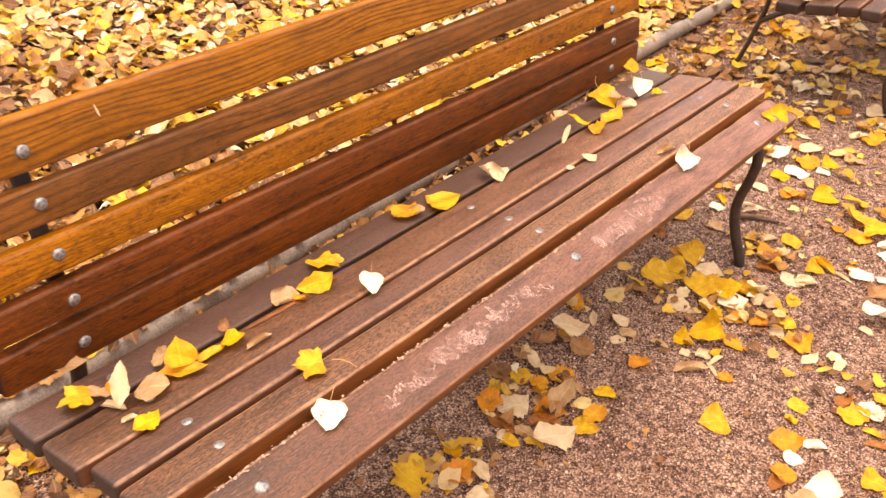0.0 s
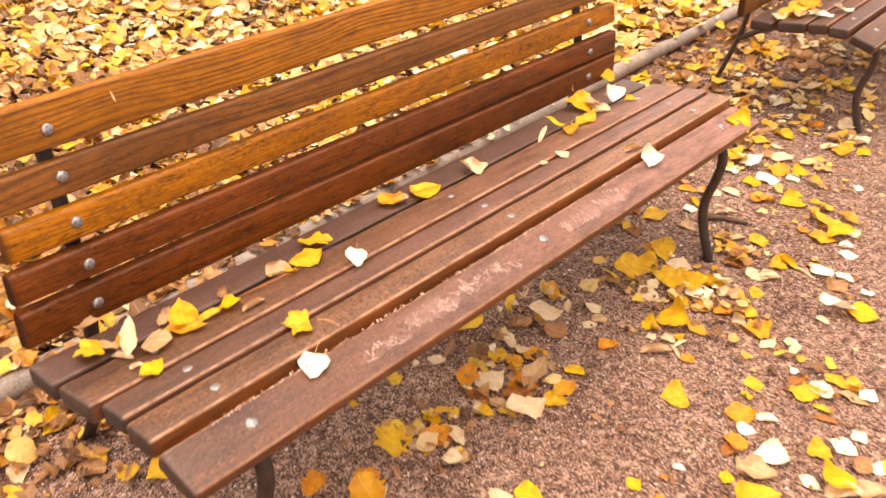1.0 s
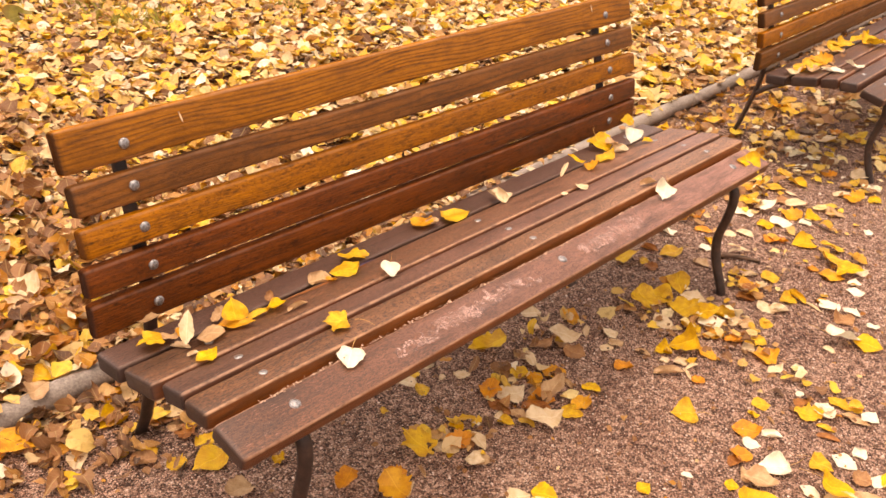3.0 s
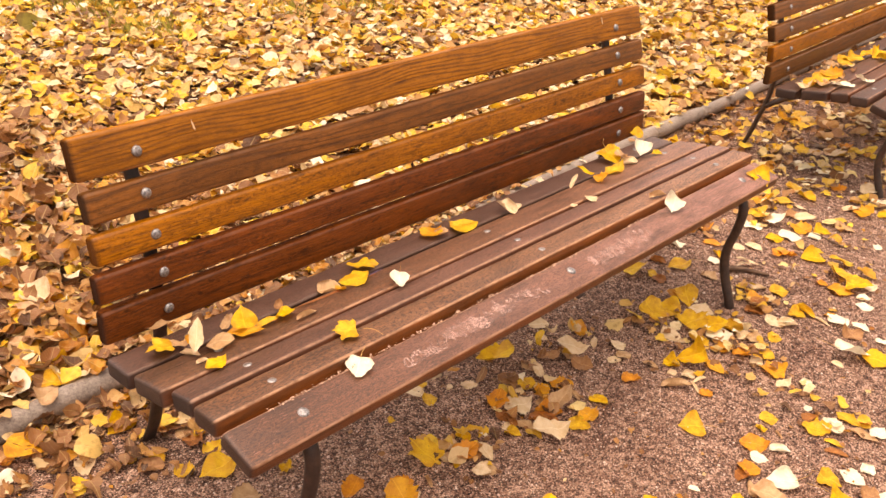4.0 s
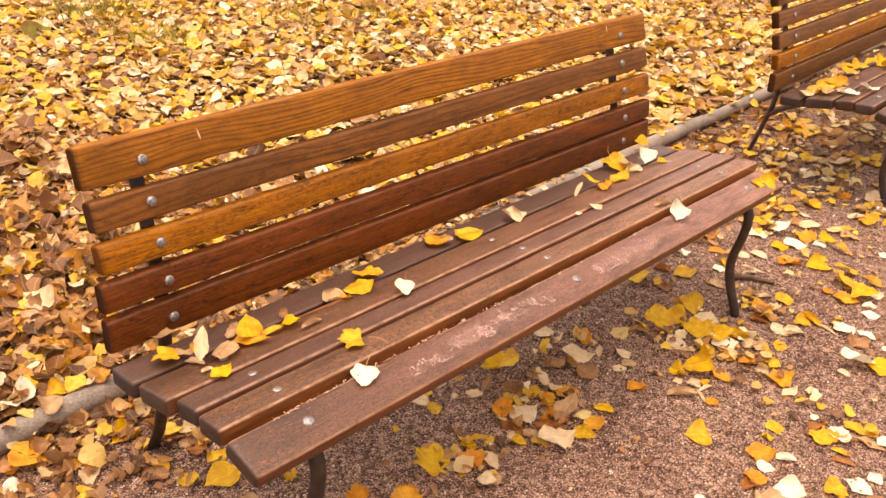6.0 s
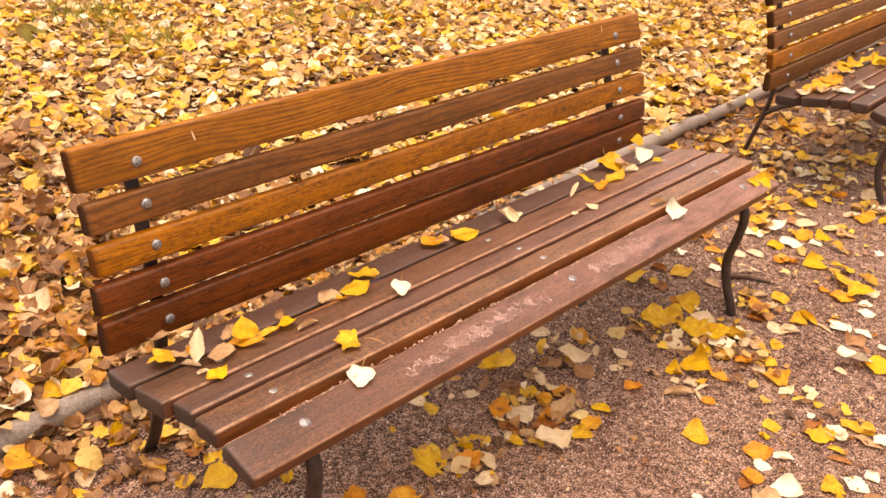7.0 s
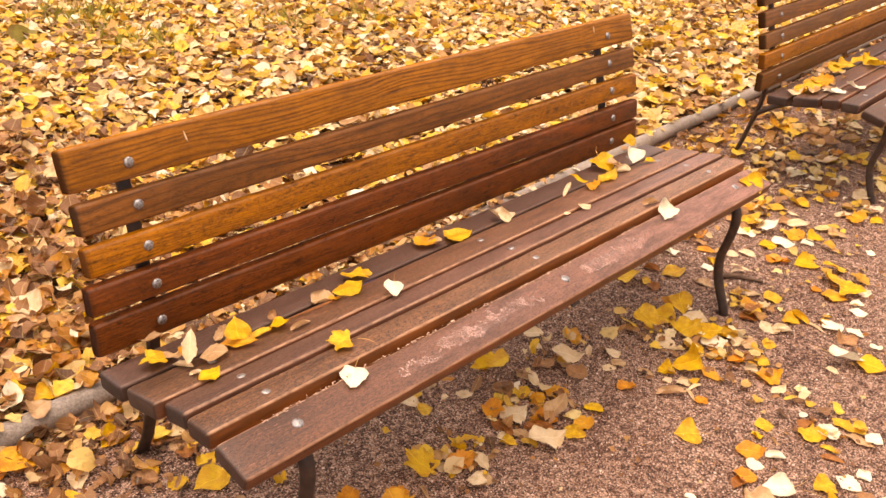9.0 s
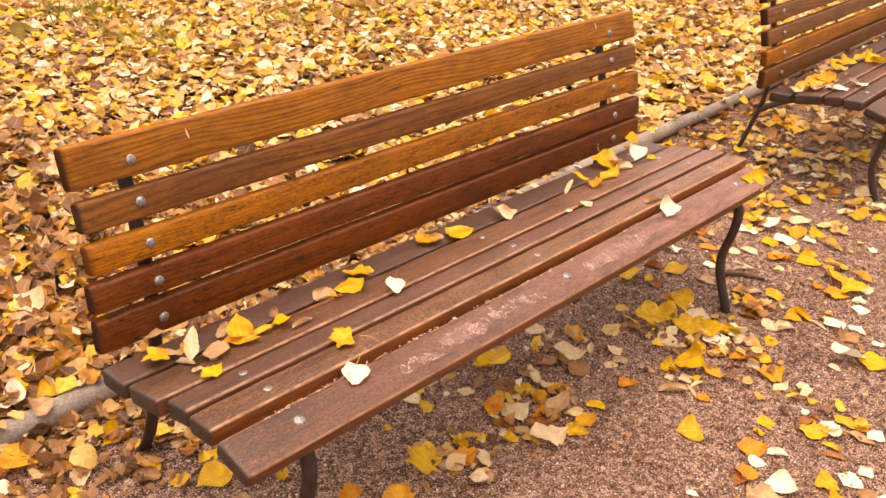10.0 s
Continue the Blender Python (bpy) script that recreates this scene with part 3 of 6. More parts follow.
# back edge y, z and front edge y, z of each seat board's top
SEAT = [
    (0.402, 0.399, 0.318, 0.404, WOOD_DARK, "dark greyed rear seat board"),
    (0.3000, 0.4115, 0.1975, 0.4305, WOOD_SEAT, "broad worn brown seat board"),
    (0.1920, 0.4265, 0.1225, 0.4405, WOOD_DUSKY, "dusky mauve-brown seat board"),
    (0.1145, 0.4350, 0.0460, 0.4395, WOOD_OCHRE, "ochre-brown seat board with rubbed edges"),
    (0.0280, 0.4260, -0.0620, 0.4020, WOOD_MAUVE, "faded mauve-brown front board with rubbed chalk marks"),
]


def frame_iron(bench, x):
    """One bent-iron end: a front leg that runs on as the seat bearer, and a back leg that runs up as the back's support."""
    at = pose(x, 0, 0)
    leg = part("front_leg", bar([(-0.060, -0.03), (-0.050, 0.015), (-0.024, 0.082), (-0.010, 0.136), (-0.010, 0.186), (-0.026, 0.25), (-0.035, 0.305),
                                 (-0.029, 0.345), (-0.006, 0.374)], 0.031, 0.026), IRON, bench, "", at)
    bearer = part("seat_bearer", bar([(-0.014, 0.369), (0.02, 0.381), (0.08, 0.388), (0.15, 0.384), (0.22, 0.375), (0.28, 0.364), (0.34, 0.345), (0.42, 0.310), (0.492, 0.262)],
                                     0.031, 0.022), IRON, bench, "", at)
    back = part("back_leg", bar([(0.605, -0.03), (0.590, 0.01), (0.556, 0.073), (0.532, 0.142), (0.510, 0.22), (0.489, 0.30), (0.479, 0.38), (0.478, 0.46), (0.485, 0.54),
                                 (0.505, 0.63), (0.527, 0.715), (0.549, 0.80)], 0.031, 0.016), IRON, bench, "", at)
    return leg, bearer, back


def bench_at(m, label, seed, backs=None, seats=None, over=0.0):
    bench = tagged(empty("park_bench"), label, "bench", "park benches")
    rng = random.Random(seed)
    for i, (w, z, y, lean, bz, mat, note) in enumerate(BACK):
        mat, note = backs[i] if backs else (mat, note)
        x0, x1 = (-0.132, -0.127, -0.133, -0.144, -0.147)[i] - over + rng.uniform(-0.002, 0.002), 1.794 + rng.uniform(-0.006, 0.006)
        ob = part("back_board", board(x1 - x0, w, (0.034, 0.034, 0.033, 0.030, 0.029)[i], seed + i), mat, bench, note)
        ob.matrix_basis = pose((x0 + x1) / 2, y, z, 0, (0, 0, 0, 0.24, 0)[i], 0) @ pose(0, 0, 0, 90 - lean, 0, 0)
        for x in (NEAR_X, FAR_X):
            b = new("bolt", BOLT_MESH)
            b.parent = ob
            b.matrix_basis = pose(x - (x0 + x1) / 2, bz - z, 0.001, 0, 0, rng.uniform(0, 90))
            b["label"] = "domed galvanised bolt head"
    for i, (yb, zb, yf, zf, mat, note) in enumerate(SEAT):
        mat, note = (seats[i], "") if seats else (mat, note)
        x0, x1 = (-0.162 if i in (0, 1) else -0.148) - over * 0.4 + rng.uniform(-0.004, 0.004), (1.802 if i == 4 else 1.815) + rng.uniform(-0.006, 0.006)
        tilt = math.degrees(math.atan2(zb - zf, yb - yf))
        w = math.hypot(yb - yf, zb - zf)
        ob = part("seat_board", board(x1 - x0, w, 0.039 if i < 4 else 0.034, seed + 20 + i, 0.007), mat, bench, note)
        ob.matrix_basis = pose((x0 + x1) / 2, (yb + yf) / 2, (zb + zf) / 2, tilt, 0, 0)
        for x in (NEAR_X, MID_X, FAR_X):
            b = new("bolt", BOLT_MESH)
            b.parent = ob
            b.matrix_basis = pose(x - (x0 + x1) / 2, (0, 0.008, 0, 0, 0.006)[i], -0.001 if i == 4 else -0.0012, 0, 0, rng.uniform(0, 90)) @ Matrix.Scale(1.05 if i in (0, 4) else 0.86, 4)
            b["label"] = "domed galvanised bolt head"
        if i == 4:
            bench["front"] = ob.name
    for x in (NEAR_X, FAR_X):
        frame_iron(bench, x)
    part("seat_strap", bar([(-0.05, 0.361), (0.0, 0.378), (0.08, 0.394), (0.15, 0.390), (0.22, 0.380), (0.29, 0.369), (0.39, 0.357)], 0.03, 0.008), IRON, bench, "", pose(MID_X, 0, 0))
    bench.matrix_basis = m
    return bench


bench = bench_at(Matrix.Identity(4), "weathered wooden park bench on bent iron legs, strewn with leaves", 11)
BENCH_2 = pose(2.916, 0.007, -0.014, 0, 0, 2.0)
bench_far = bench_at(BENCH_2, "second weathered slatted park bench, standing farther along the pipe edging", 57,
                     [(WOOD_BROWN, "brown varnished top board"), (WOOD_BROWN, "golden-brown board with flamed grain"), (WOOD_UMBER, "dull umber board"),
                      (WOOD_AMBER, "amber varnished board"), (WOOD_UMBER, "dark umber bottom board")],
                     [WOOD_DARK, WOOD_DUSKY, WOOD_MAUVE, WOOD_DUSKY, WOOD_SEAT], 0.028)


def stroke(bm, pts, width):
    """A flat chalk line."""
    prev = None
    for i, p in enumerate(pts):
        a, b = np.array(pts[max(i - 1, 0)]), np.array(pts[min(i + 1, len(pts) - 1)])
        d = (b - a) / (np.linalg.norm(b - a) + 1e-9)
        n = np.array((-d[1], d[0])) * width / 2
        cur = [bm.verts.new((p[0] + n[0], p[1] + n[1], 0.0012)), bm.verts.new((p[0] - n[0], p[1] - n[1], 0.0012))]
        if prev:
            bm.faces.new((prev[0], prev[1], cur[1], cur[0]))
        prev = cur


def chalk_marks():
    """Rubbed chalk scribbles on the front board: slanting bars and loops."""
    rng = random.Random(5)
    board_ob = bpy.data.objects[bench["front"]]
    mid = 0.8335
    bm = bmesh.new()
    inside = lambda v: max(-0.037, min(0.037, v))
    # rapid up-and-down scribbles, then arcs over them
    for x0, x1, turns, mid_y, reach in ((0.25, 0.30, 3, -0.010, 0.016), (0.30, 0.37, 5, -0.006, 0.020), (0.38, 0.47, 9, 0.006, 0.020), (0.46, 0.57, 8, -0.002, 0.022),
                                        (0.56, 0.66, 7, 0.006, 0.018), (0.64, 0.70, 4, -0.006, 0.016), (0.88, 0.95, 5, 0.0, 0.018), (0.94, 1.03, 8, 0.0, 0.022), (1.02, 1.12, 9, 0.002, 0.024)):
        for again in range(3):
            lean, swing, start = rng.uniform(-0.012, 0.014), rng.uniform(0.7, 1.0), rng.uniform(0, 3.1)
            pts = []
            for k in range(turns * 10 + 1):
                u = k / (turns * 10)
                wave = math.sin(start + u * turns * math.pi * 0.95) * (0.75 + 0.25 * math.sin(9 * u + start))
                pts.append((x0 + (x1 - x0) * u - mid + lean * wave, inside(mid_y + reach * swing * wave)))
            stroke(bm, pts, rng.uniform(0.0024, 0.0046))
    for k in range(16):
        x = (rng.uniform(0.30, 0.70) if k < 10 else rng.uniform(0.9, 1.1)) - mid
        y, r, a0, sweep = rng.uniform(-0.012, 0.012), rng.uniform(0.012, 0.024), rng.uniform(0, 6.28), rng.uniform(2.0, 4.2)
        stroke(bm, [(x + r * 1.3 * math.cos(a0 + sweep * q / 11), inside(y + r * math.sin(a0 + sweep * q / 11))) for q in range(12)], rng.uniform(0.002, 0.004))
    for k in range(20):
        x = (rng.uniform(0.36, 0.70) if k < 8 else rng.uniform(0.86, 1.14)) - mid
        y, ln, a = rng.uniform(-0.016, 0.014), rng.uniform(0.015, 0.04), radians(rng.uniform(30, 110))
        stroke(bm, [(x + ln * (q / 3 - 0.5) * math.cos(a), inside(y + ln * (q / 3 - 0.5) * math.sin(a))) for q in range(4)], rng.uniform(0.006, 0.016))
    tagged(part("chalk_scribble", bm, CHALK, board_ob, "rubbed pinkish chalk scribbles", smooth=False), kind="stuff")


chalk_marks()


def nick(owner, x, y, length, turn):
    """A small splintered scar that shows pale wood."""
    bm = bmesh.new()
    pts = [(-0.5, 0.0), (-0.2, 0.09), (0.25, 0.07), (0.5, 0.01), (0.2, -0.06), (-0.25, -0.08)]
    top = [bm.verts.new((a * length, b * length, 0.0012)) for a, b in pts]
    low = [bm.verts.new((a * length, b * length, -0.002)) for a, b in pts]
    bm.faces.new(top)
    for k in range(6):
        bm.faces.new((low[k], low[(k + 1) % 6], top[(k + 1) % 6], top[k]))
    part("scar", bm, NICK, owner, "pale splintered scar", pose(x, y, 0, 0, 0, turn), smooth=False)


top_board = [o for o in bench.children if o.name.startswith("back_board")][0]
nick(top_board, 0.128 - 0.826, 0.012, 0.024, 100)
nick(top_board, 1.575 - 0.826, 0.020, 0.022, 95)
broad_board = [o for o in bench.children if o.name.startswith("seat_board")][1]


def sliver(name, label, material, x0, x1, y, width, seed):
    """A long ragged strip in the face of the broad seat board, along the grain."""
    rng = random.Random(seed)
    bm = bmesh.new()
    n, prev = 16, None
    for i in range(n + 1):
        u = i / n
        half = width / 2 * math.sin(math.pi * (0.06 + 0.88 * u)) ** 0.5
        yy = y + rng.uniform(-0.12, 0.12) * width
        x = x0 + (x1 - x0) * u
        cur = [bm.verts.new((x, yy + half * rng.uniform(0.6, 1.1), 0.0011)), bm.verts.new((x, yy - half * rng.uniform(0.6, 1.1), 0.0011))]
        if prev:
            bm.faces.new((prev[0], prev[1], cur[1], cur[0]))
        prev = cur
    part(name, bm, material, broad_board, label, smooth=False)


sliver("scar", "bare orange wood where the finish has flaked", BARE.mat, 0.22 - 0.826, 0.45 - 0.826, 0.036, 0.016, 3)
sliver("scar", "bare orange wood where the finish has flaked", BARE.mat, 0.32 - 0.826, 0.41 - 0.826, 0.020, 0.007, 4)
sliver("stain", "small violet paint smear", VIOLET, 0.41 - 0.826, 0.48 - 0.826, 0.045, 0.007, 8)
sliver("crack", "dark drying crack along the grain", CRACK, -0.982, -0.80, 0.010, 0.0022, 5)


del bench["front"], bench_far["front"]


# ---- leaves ----
def outline_of(shape, rng):
    """The rim of a leaf that is one unit long, its base at x = -0.5 and its tip at x = 0.5."""
    pts = []
    if shape == "maple":
        lobes = [(0, 0.58), (7, 0.48), (14, 0.46), (22, 0.41), (31, 0.34), (41, 0.42), (48, 0.48), (55, 0.54), (62, 0.48), (69, 0.46), (79, 0.39), (87, 0.36), (98, 0.40), (110, 0.44), (121, 0.40), (133, 0.34), (150, 0.24), (166, 0.2)]
        half = []
        for (a, r), (a2, r2) in zip(lobes, lobes[1:]):
            half += [(a, r * rng.uniform(0.93, 1.05))]
        ring = [(a, r) for a, r in half] + [(180, 0.2)] + [(360 - a, r * rng.uniform(0.9, 1.06)) for a, r in reversed(half[1:])]
        return [(r * math.cos(radians(a)), r * math.sin(radians(a))) for a, r in ring]
    if shape == "poplar":
        half = [(0.01, 0.0), (0.0, 0.10), (0.02, 0.22), (0.065, 0.33), (0.15, 0.415), (0.27, 0.45), (0.39, 0.44), (0.51, 0.405), (0.63, 0.34), (0.74, 0.25), (0.84, 0.15), (0.92, 0.065)]
        skew = rng.uniform(-0.06, 0.06)
        rim = []
        for side, row in ((1, half), (-1, half[:0:-1])):
            if side == -1:
                rim.append((0.53, skew))
            for k, (u, w) in enumerate(row):
                w *= 1 + rng.uniform(-0.05, 0.05) + (0.02 if k % 2 else -0.02)
                rim.append((u - 0.5, side * w + skew * u * u))
        return rim
    n = 13
    for side in (1, -1):
        row = []
        for i in range(n + 1):
            u = i / n
            if shape == "oval":
                w = 0.30 * math.sin(math.pi * u ** 0.85) ** 0.85
            elif shape == "curl":
                w = 0.26 * math.sin(math.pi * u ** 0.8) ** 0.7
            else:
                w = 0.40 * math.sin(math.pi * u ** 0.75) ** 0.6 * rng.uniform(0.74, 1.08)
            w *= 1 + rng.uniform(-0.09, 0.07) + (0.03 if i % 2 else -0.03)
            row.append((u - 0.5, side * max(w, 0.0)))
        pts += row[:-1] if side == 1 else row[:0:-1]
    return pts


LEAF_MESHES = {}


def leaf_mesh(shape, kind):
    if (shape, kind) in LEAF_MESHES:
        return LEAF_MESHES[shape, kind]
    rng = random.Random(f"{shape}{kind}")
    rim = outline_of(shape, rng)
    fold, cup = rng.uniform(0.0, 0.22), rng.uniform(-0.2, 0.4)
    bow, wave, ph = rng.uniform(-0.2, 0.2), rng.uniform(0.025, 0.065), rng.uniform(0, 6)
    if shape == "shred":
        wave, cup = wave * 1.6, cup + 0.3
    if shape in ("poplar", "maple"):
        cup, bow = cup * 0.6, bow * 0.6

    side, lift = rng.uniform(0, 6.28), rng.uniform(0.4, 1.5)
    rng_roll = rng.uniform(0.8, 1.6)
    if shape == "maple":
        lift *= 0.4

    def relief(x, y):
        if shape == "curl":
            a = y * rng_roll * 6.0
            return (x, 0.16 * math.sin(a), 0.16 * (1 - math.cos(a)) + 0.25 * bow * x * x)
        ang, d2 = math.atan2(y, x), x * x + y * y
        z = abs(y) * fold + cup * d2 * 0.8 + bow * x * x + wave * math.sin(3 * ang + ph) * d2 * 5
        z += 0.034 * math.sin(11 * x + ph) * math.sin(10 * y + 1) + 0.10 * d2 * math.sin(7 * ang + 2 * ph)
        reach = max(0.0, x * math.cos(side) + y * math.sin(side) - 0.12)
        z += lift * reach * reach * 2.2
        pull = 1 - 0.5 * lift * reach
        return (x * pull, y * pull, z)

    bm = bmesh.new()
    uv = bm.loops.layers.uv.new("UVMap")
    flat = {}
    rings = []
    for s in (1.0, 0.66, 0.32):
        ring = []
        for x, y in rim:
            v = bm.verts.new(relief(x * s, y * s))
            flat[v] = (x * s + 0.5, y * s)
            ring.append(v)
        rings.append(ring)
    c = bm.verts.new(relief(0, 0))
    flat[c] = (0.5, 0.0)
    n = len(rim)
    for a, b in zip(rings, rings[1:]):
        for j in range(n):
            bm.faces.new((a[j], a[(j + 1) % n], b[(j + 1) % n], b[j]))
    for j in range(n):
        bm.faces.new((rings[-1][j], rings[-1][(j + 1) % n], c))
    low = min(v.co.z for v in bm.verts)
    for v in bm.verts:
        v.co.z -= low
    for f in bm.faces:
        for lp in f.loops:
            lp[uv].uv = flat[lp.vert]
    base = relief(-0.5, 0)
    me = mesh_of("leaf", bm, LEAF["gold"])
    LEAF_MESHES[shape, kind] = me
    LEAF_MESHES["base", me.name] = base[2] - low
    return me


def stem_mesh(bend):
    bm = bmesh.new()
    rings = []
    for i in range(7):
        t = i / 6
        r = 0.012 - 0.004 * t
        x, y, z = -0.5 - 0.55 * t + 0.08, bend * t * t, 0.04 * math.sin(t * 2.6)
        rings.append([bm.verts.new((x, y + r * math.cos(2.09 * k), z + r * math.sin(2.09 * k) + 0.012)) for k in range(3)])
    for a, b in zip(rings, rings[1:]):
        for k in range(3):
            bm.faces.new((a[k], a[(k + 1) % 3], b[(k + 1) % 3], b[k]))
    return mesh_of("stem", bm, STEM)


STEMS = [stem_mesh(b) for b in (-0.28, 0.05, 0.3)]
WORDS = {"yellow": "bright yellow", "gold": "golden", "amber": "amber-yellow", "orange": "orange", "cream": "cream-coloured", "pale": "pale whitish",
         "tan": "dry tan", "brown": "dry brown", "rust": "rust-brown", "olive": "olive-green", "green": "fresh green"}
KINDS = {"poplar": "heart-shaped poplar leaf", "maple": "lobed maple leaf", "oval": "oval leaf", "shred": "crumpled leaf", "curl": "curled-up leaf"}
leaf_rng = random.Random(21)


def lay_leaf(shape, tint, size, m, support, group):
    kind = leaf_rng.randrange(5)
    ob = new("fallen_leaf", leaf_mesh(shape, kind))
    ob.material_slots[0].link = "OBJECT"
    ob.material_slots[0].material = LEAF[tint]
    ob.matrix_basis = m @ Matrix.Diagonal((size, size, size, 1))
    tagged(ob, f"{WORDS[tint]} fallen {KINDS[shape]} lying on {support}", "leaf", group)
    if shape in ("poplar", "maple") and (leaf_rng.random() < 0.6 or tint == "pale"):
        st = new("stem", STEMS[leaf_rng.randrange(3)])
        st.parent = ob
        st.matrix_basis = pose(0, 0, max(0.0, LEAF_MESHES["base", ob.data.name]))
        st["label"] = "thin straw-coloured stalk"
    return ob


def ground_leaf(shape, tint, size, x, y, turn, lift=0.0):
    size *= 0.96 if shape == "poplar" else 1.1
    a, b = leaf_rng.gauss(0, 9), leaf_rng.gauss(0, 9)
    rise = size * 0.2 * (abs(math.sin(radians(a))) + abs(math.sin(radians(b))))
    m = pose(x, y, ground_z(x, y) + 0.003 + lift + rise, a, b, turn)
    return lay_leaf(shape, tint, size, m, "the gravel path", "leaves on the gravel")


def litter_leaf(shape, tint, size, x, y, turn):
    """A larger leaf on top of the thick litter."""
    m = pose(x, y, 0.052, leaf_rng.gauss(0, 10), leaf_rng.gauss(0, 10), turn)
    return lay_leaf(shape, tint, size * 1.1, m, "the leaf litter", "leaves on the litter")


SEAT_Y = (-0.06, 0.028, 0.05, 0.107, 0.176, 0.245, 0.285, 0.318, 0.40)
SEAT_Z = (0.402, 0.426, 0.438, 0.440, 0.432, 0.423, 0.416, 0.404, 0.401)


def seat_leaf(shape, tint, size, x, y, turn, where=None, lift=0.0, stand=0.0):
    z = float(np.interp(y, SEAT_Y, SEAT_Z)) + 0.0025 + lift
    size *= 0.86 if shape == "poplar" else 1.0
    slope = math.degrees(math.atan2(np.interp(y + 0.01, SEAT_Y, SEAT_Z) - np.interp(y - 0.01, SEAT_Y, SEAT_Z), 0.02)) * 0.7
    m = pose(x, y, z, slope, 0, 0) @ pose(0, 0, 0, leaf_rng.uniform(-5, 5), leaf_rng.uniform(-5, 5), turn) @ pose(0, 0, 0.38 * size * math.sin(radians(stand)), stand, 0, 0)
    return lay_leaf(shape, tint, size, (where or Matrix.Identity(4)) @ m, "the bench seat", "leaves on the bench seats")


ACROSS = {"poplar": 0.86, "oval": 0.58, "maple": 1.0, "shred": 0.75, "curl": 0.34}


def sized_leaf(shape, tint, x, y, z, turn, pitch, length, width, support, group):
    """A leaf of known length and width; pitch tips its point down."""
    if shape == "maple":
        length, width = 1.25 * length, 1.25 * width
    stretch = width / length / ACROSS[shape]
    m = pose(x, y, z, 0, 0, turn) @ pose(0, 0, 0, 0, pitch, 0) @ pose(0, 0, 0, leaf_rng.gauss(0, 4), 0, 0)
    ob = lay_leaf(shape, tint, length, m @ Matrix.Diagonal((1, stretch, 0.5 + 0.35 * min(1.2, stretch), 1)), support, group)
    return ob


def gravel_leaf(shape, tint, x, y, z, turn, pitch, length, width):
    return sized_leaf(shape, tint, x, y, z + ground_z(x, y), turn, pitch, length, width, "the gravel path", "leaves on the gravel")


def bench_leaf(shape, tint, x, y, z, turn, pitch, length, width):
    return sized_leaf(shape, tint, x, y, z + 0.001, turn, pitch, length, width, "the bench seat", "leaves on the bench seats")


# leaves on the gravel, each in its own place
gravel_leaf("shred", "yellow", 0.862, 0.239, 0.019, 145, 17, 0.115, 0.085)
gravel_leaf("curl", "cream", 1.111, 0.282, 0.002, 323, -0, 0.064, 0.062)
gravel_leaf("poplar", "cream", 1.054, 0.225, 0.002, 277, -0, 0.042, 0.035)
gravel_leaf("shred", "tan", 1.040, 0.119, 0.002, 229, -0, 0.086, 0.044)
gravel_leaf("shred", "brown", 1.030, 0.066, 0.002, 287, -0, 0.067, 0.077)
gravel_leaf("oval", "cream", 1.055, 0.120, 0.022, 303, 20, 0.097, 0.068)
gravel_leaf("oval", "brown", 0.997, 0.153, 0.002, 331, -0, 0.077, 0.046)
gravel_leaf("oval", "tan", 0.916, 0.160, 0.002, 243, -0, 0.057, 0.046)
gravel_leaf("oval", "brown", 0.824, 0.159, 0.002, 239, -0, 0.064, 0.059)
gravel_leaf("poplar", "brown", 0.792, 0.108, 0.002, 292, -0, 0.061, 0.069)
gravel_leaf("shred", "orange", 0.709, 0.106, 0.011, 199, 12, 0.083, 0.057)
gravel_leaf("oval", "cream", 0.901, 0.117, 0.013, 238, 10, 0.083, 0.028)
gravel_leaf("oval", "gold", 0.841, 0.106, 0.002, 247, -0, 0.077, 0.049)
gravel_leaf("shred", "amber", 0.907, 0.039, 0.002, 340, -0, 0.065, 0.075)
gravel_leaf("shred", "rust", 0.691, 0.060, 0.002, 277, -0, 0.051, 0.045)
gravel_leaf("oval", "tan", 0.809, 0.029, 0.002, 295, -0, 0.040, 0.044)
gravel_leaf("shred", "orange", 0.788, -0.008, 0.002, 289, -0, 0.076, 0.072)
gravel_leaf("shred", "amber", 0.854, 0.066, 0.002, 344, -0, 0.046, 0.050)
gravel_leaf("curl", "cream", 0.855, 0.090, 0.006, 20, -0, 0.029, 0.008)
gravel_leaf("shred", "tan", 0.844, -0.008, 0.019, 1, -23, 0.084, 0.059)
gravel_leaf("curl", "tan", 0.901, -0.009, 0.002, 244, -0, 0.048, 0.019)
gravel_leaf("oval", "cream", 0.752, 0.062, 0.002, 328, -0, 0.080, 0.085)
gravel_leaf("curl", "cream", 0.746, 0.116, 0.006, 25, -0, 0.047, 0.011)
gravel_leaf("curl", "rust", 0.751, -0.019, 0.006, 313, -0, 0.079, 0.029)
gravel_leaf("poplar", "gold", 0.799, -0.086, 0.002, 161, -0, 0.065, 0.060)
gravel_leaf("shred", "amber", 0.855, -0.088, 0.002, 275, -0, 0.057, 0.066)
gravel_leaf("poplar", "yellow", 0.927, -0.070, 0.002, 263, -0, 0.058, 0.046)
gravel_leaf("oval", "tan", 0.702, -0.003, 0.002, 271, -0, 0.057, 0.033)
gravel_leaf("oval", "cream", 0.716, -0.068, 0.019, 331, 19, 0.104, 0.085)
gravel_leaf("poplar", "gold", 0.655, 0.000, 0.002, 287, -0, 0.045, 0.045)
gravel_leaf("curl", "cream", 0.665, 0.025, 0.002, 285, -0, 0.034, 0.036)
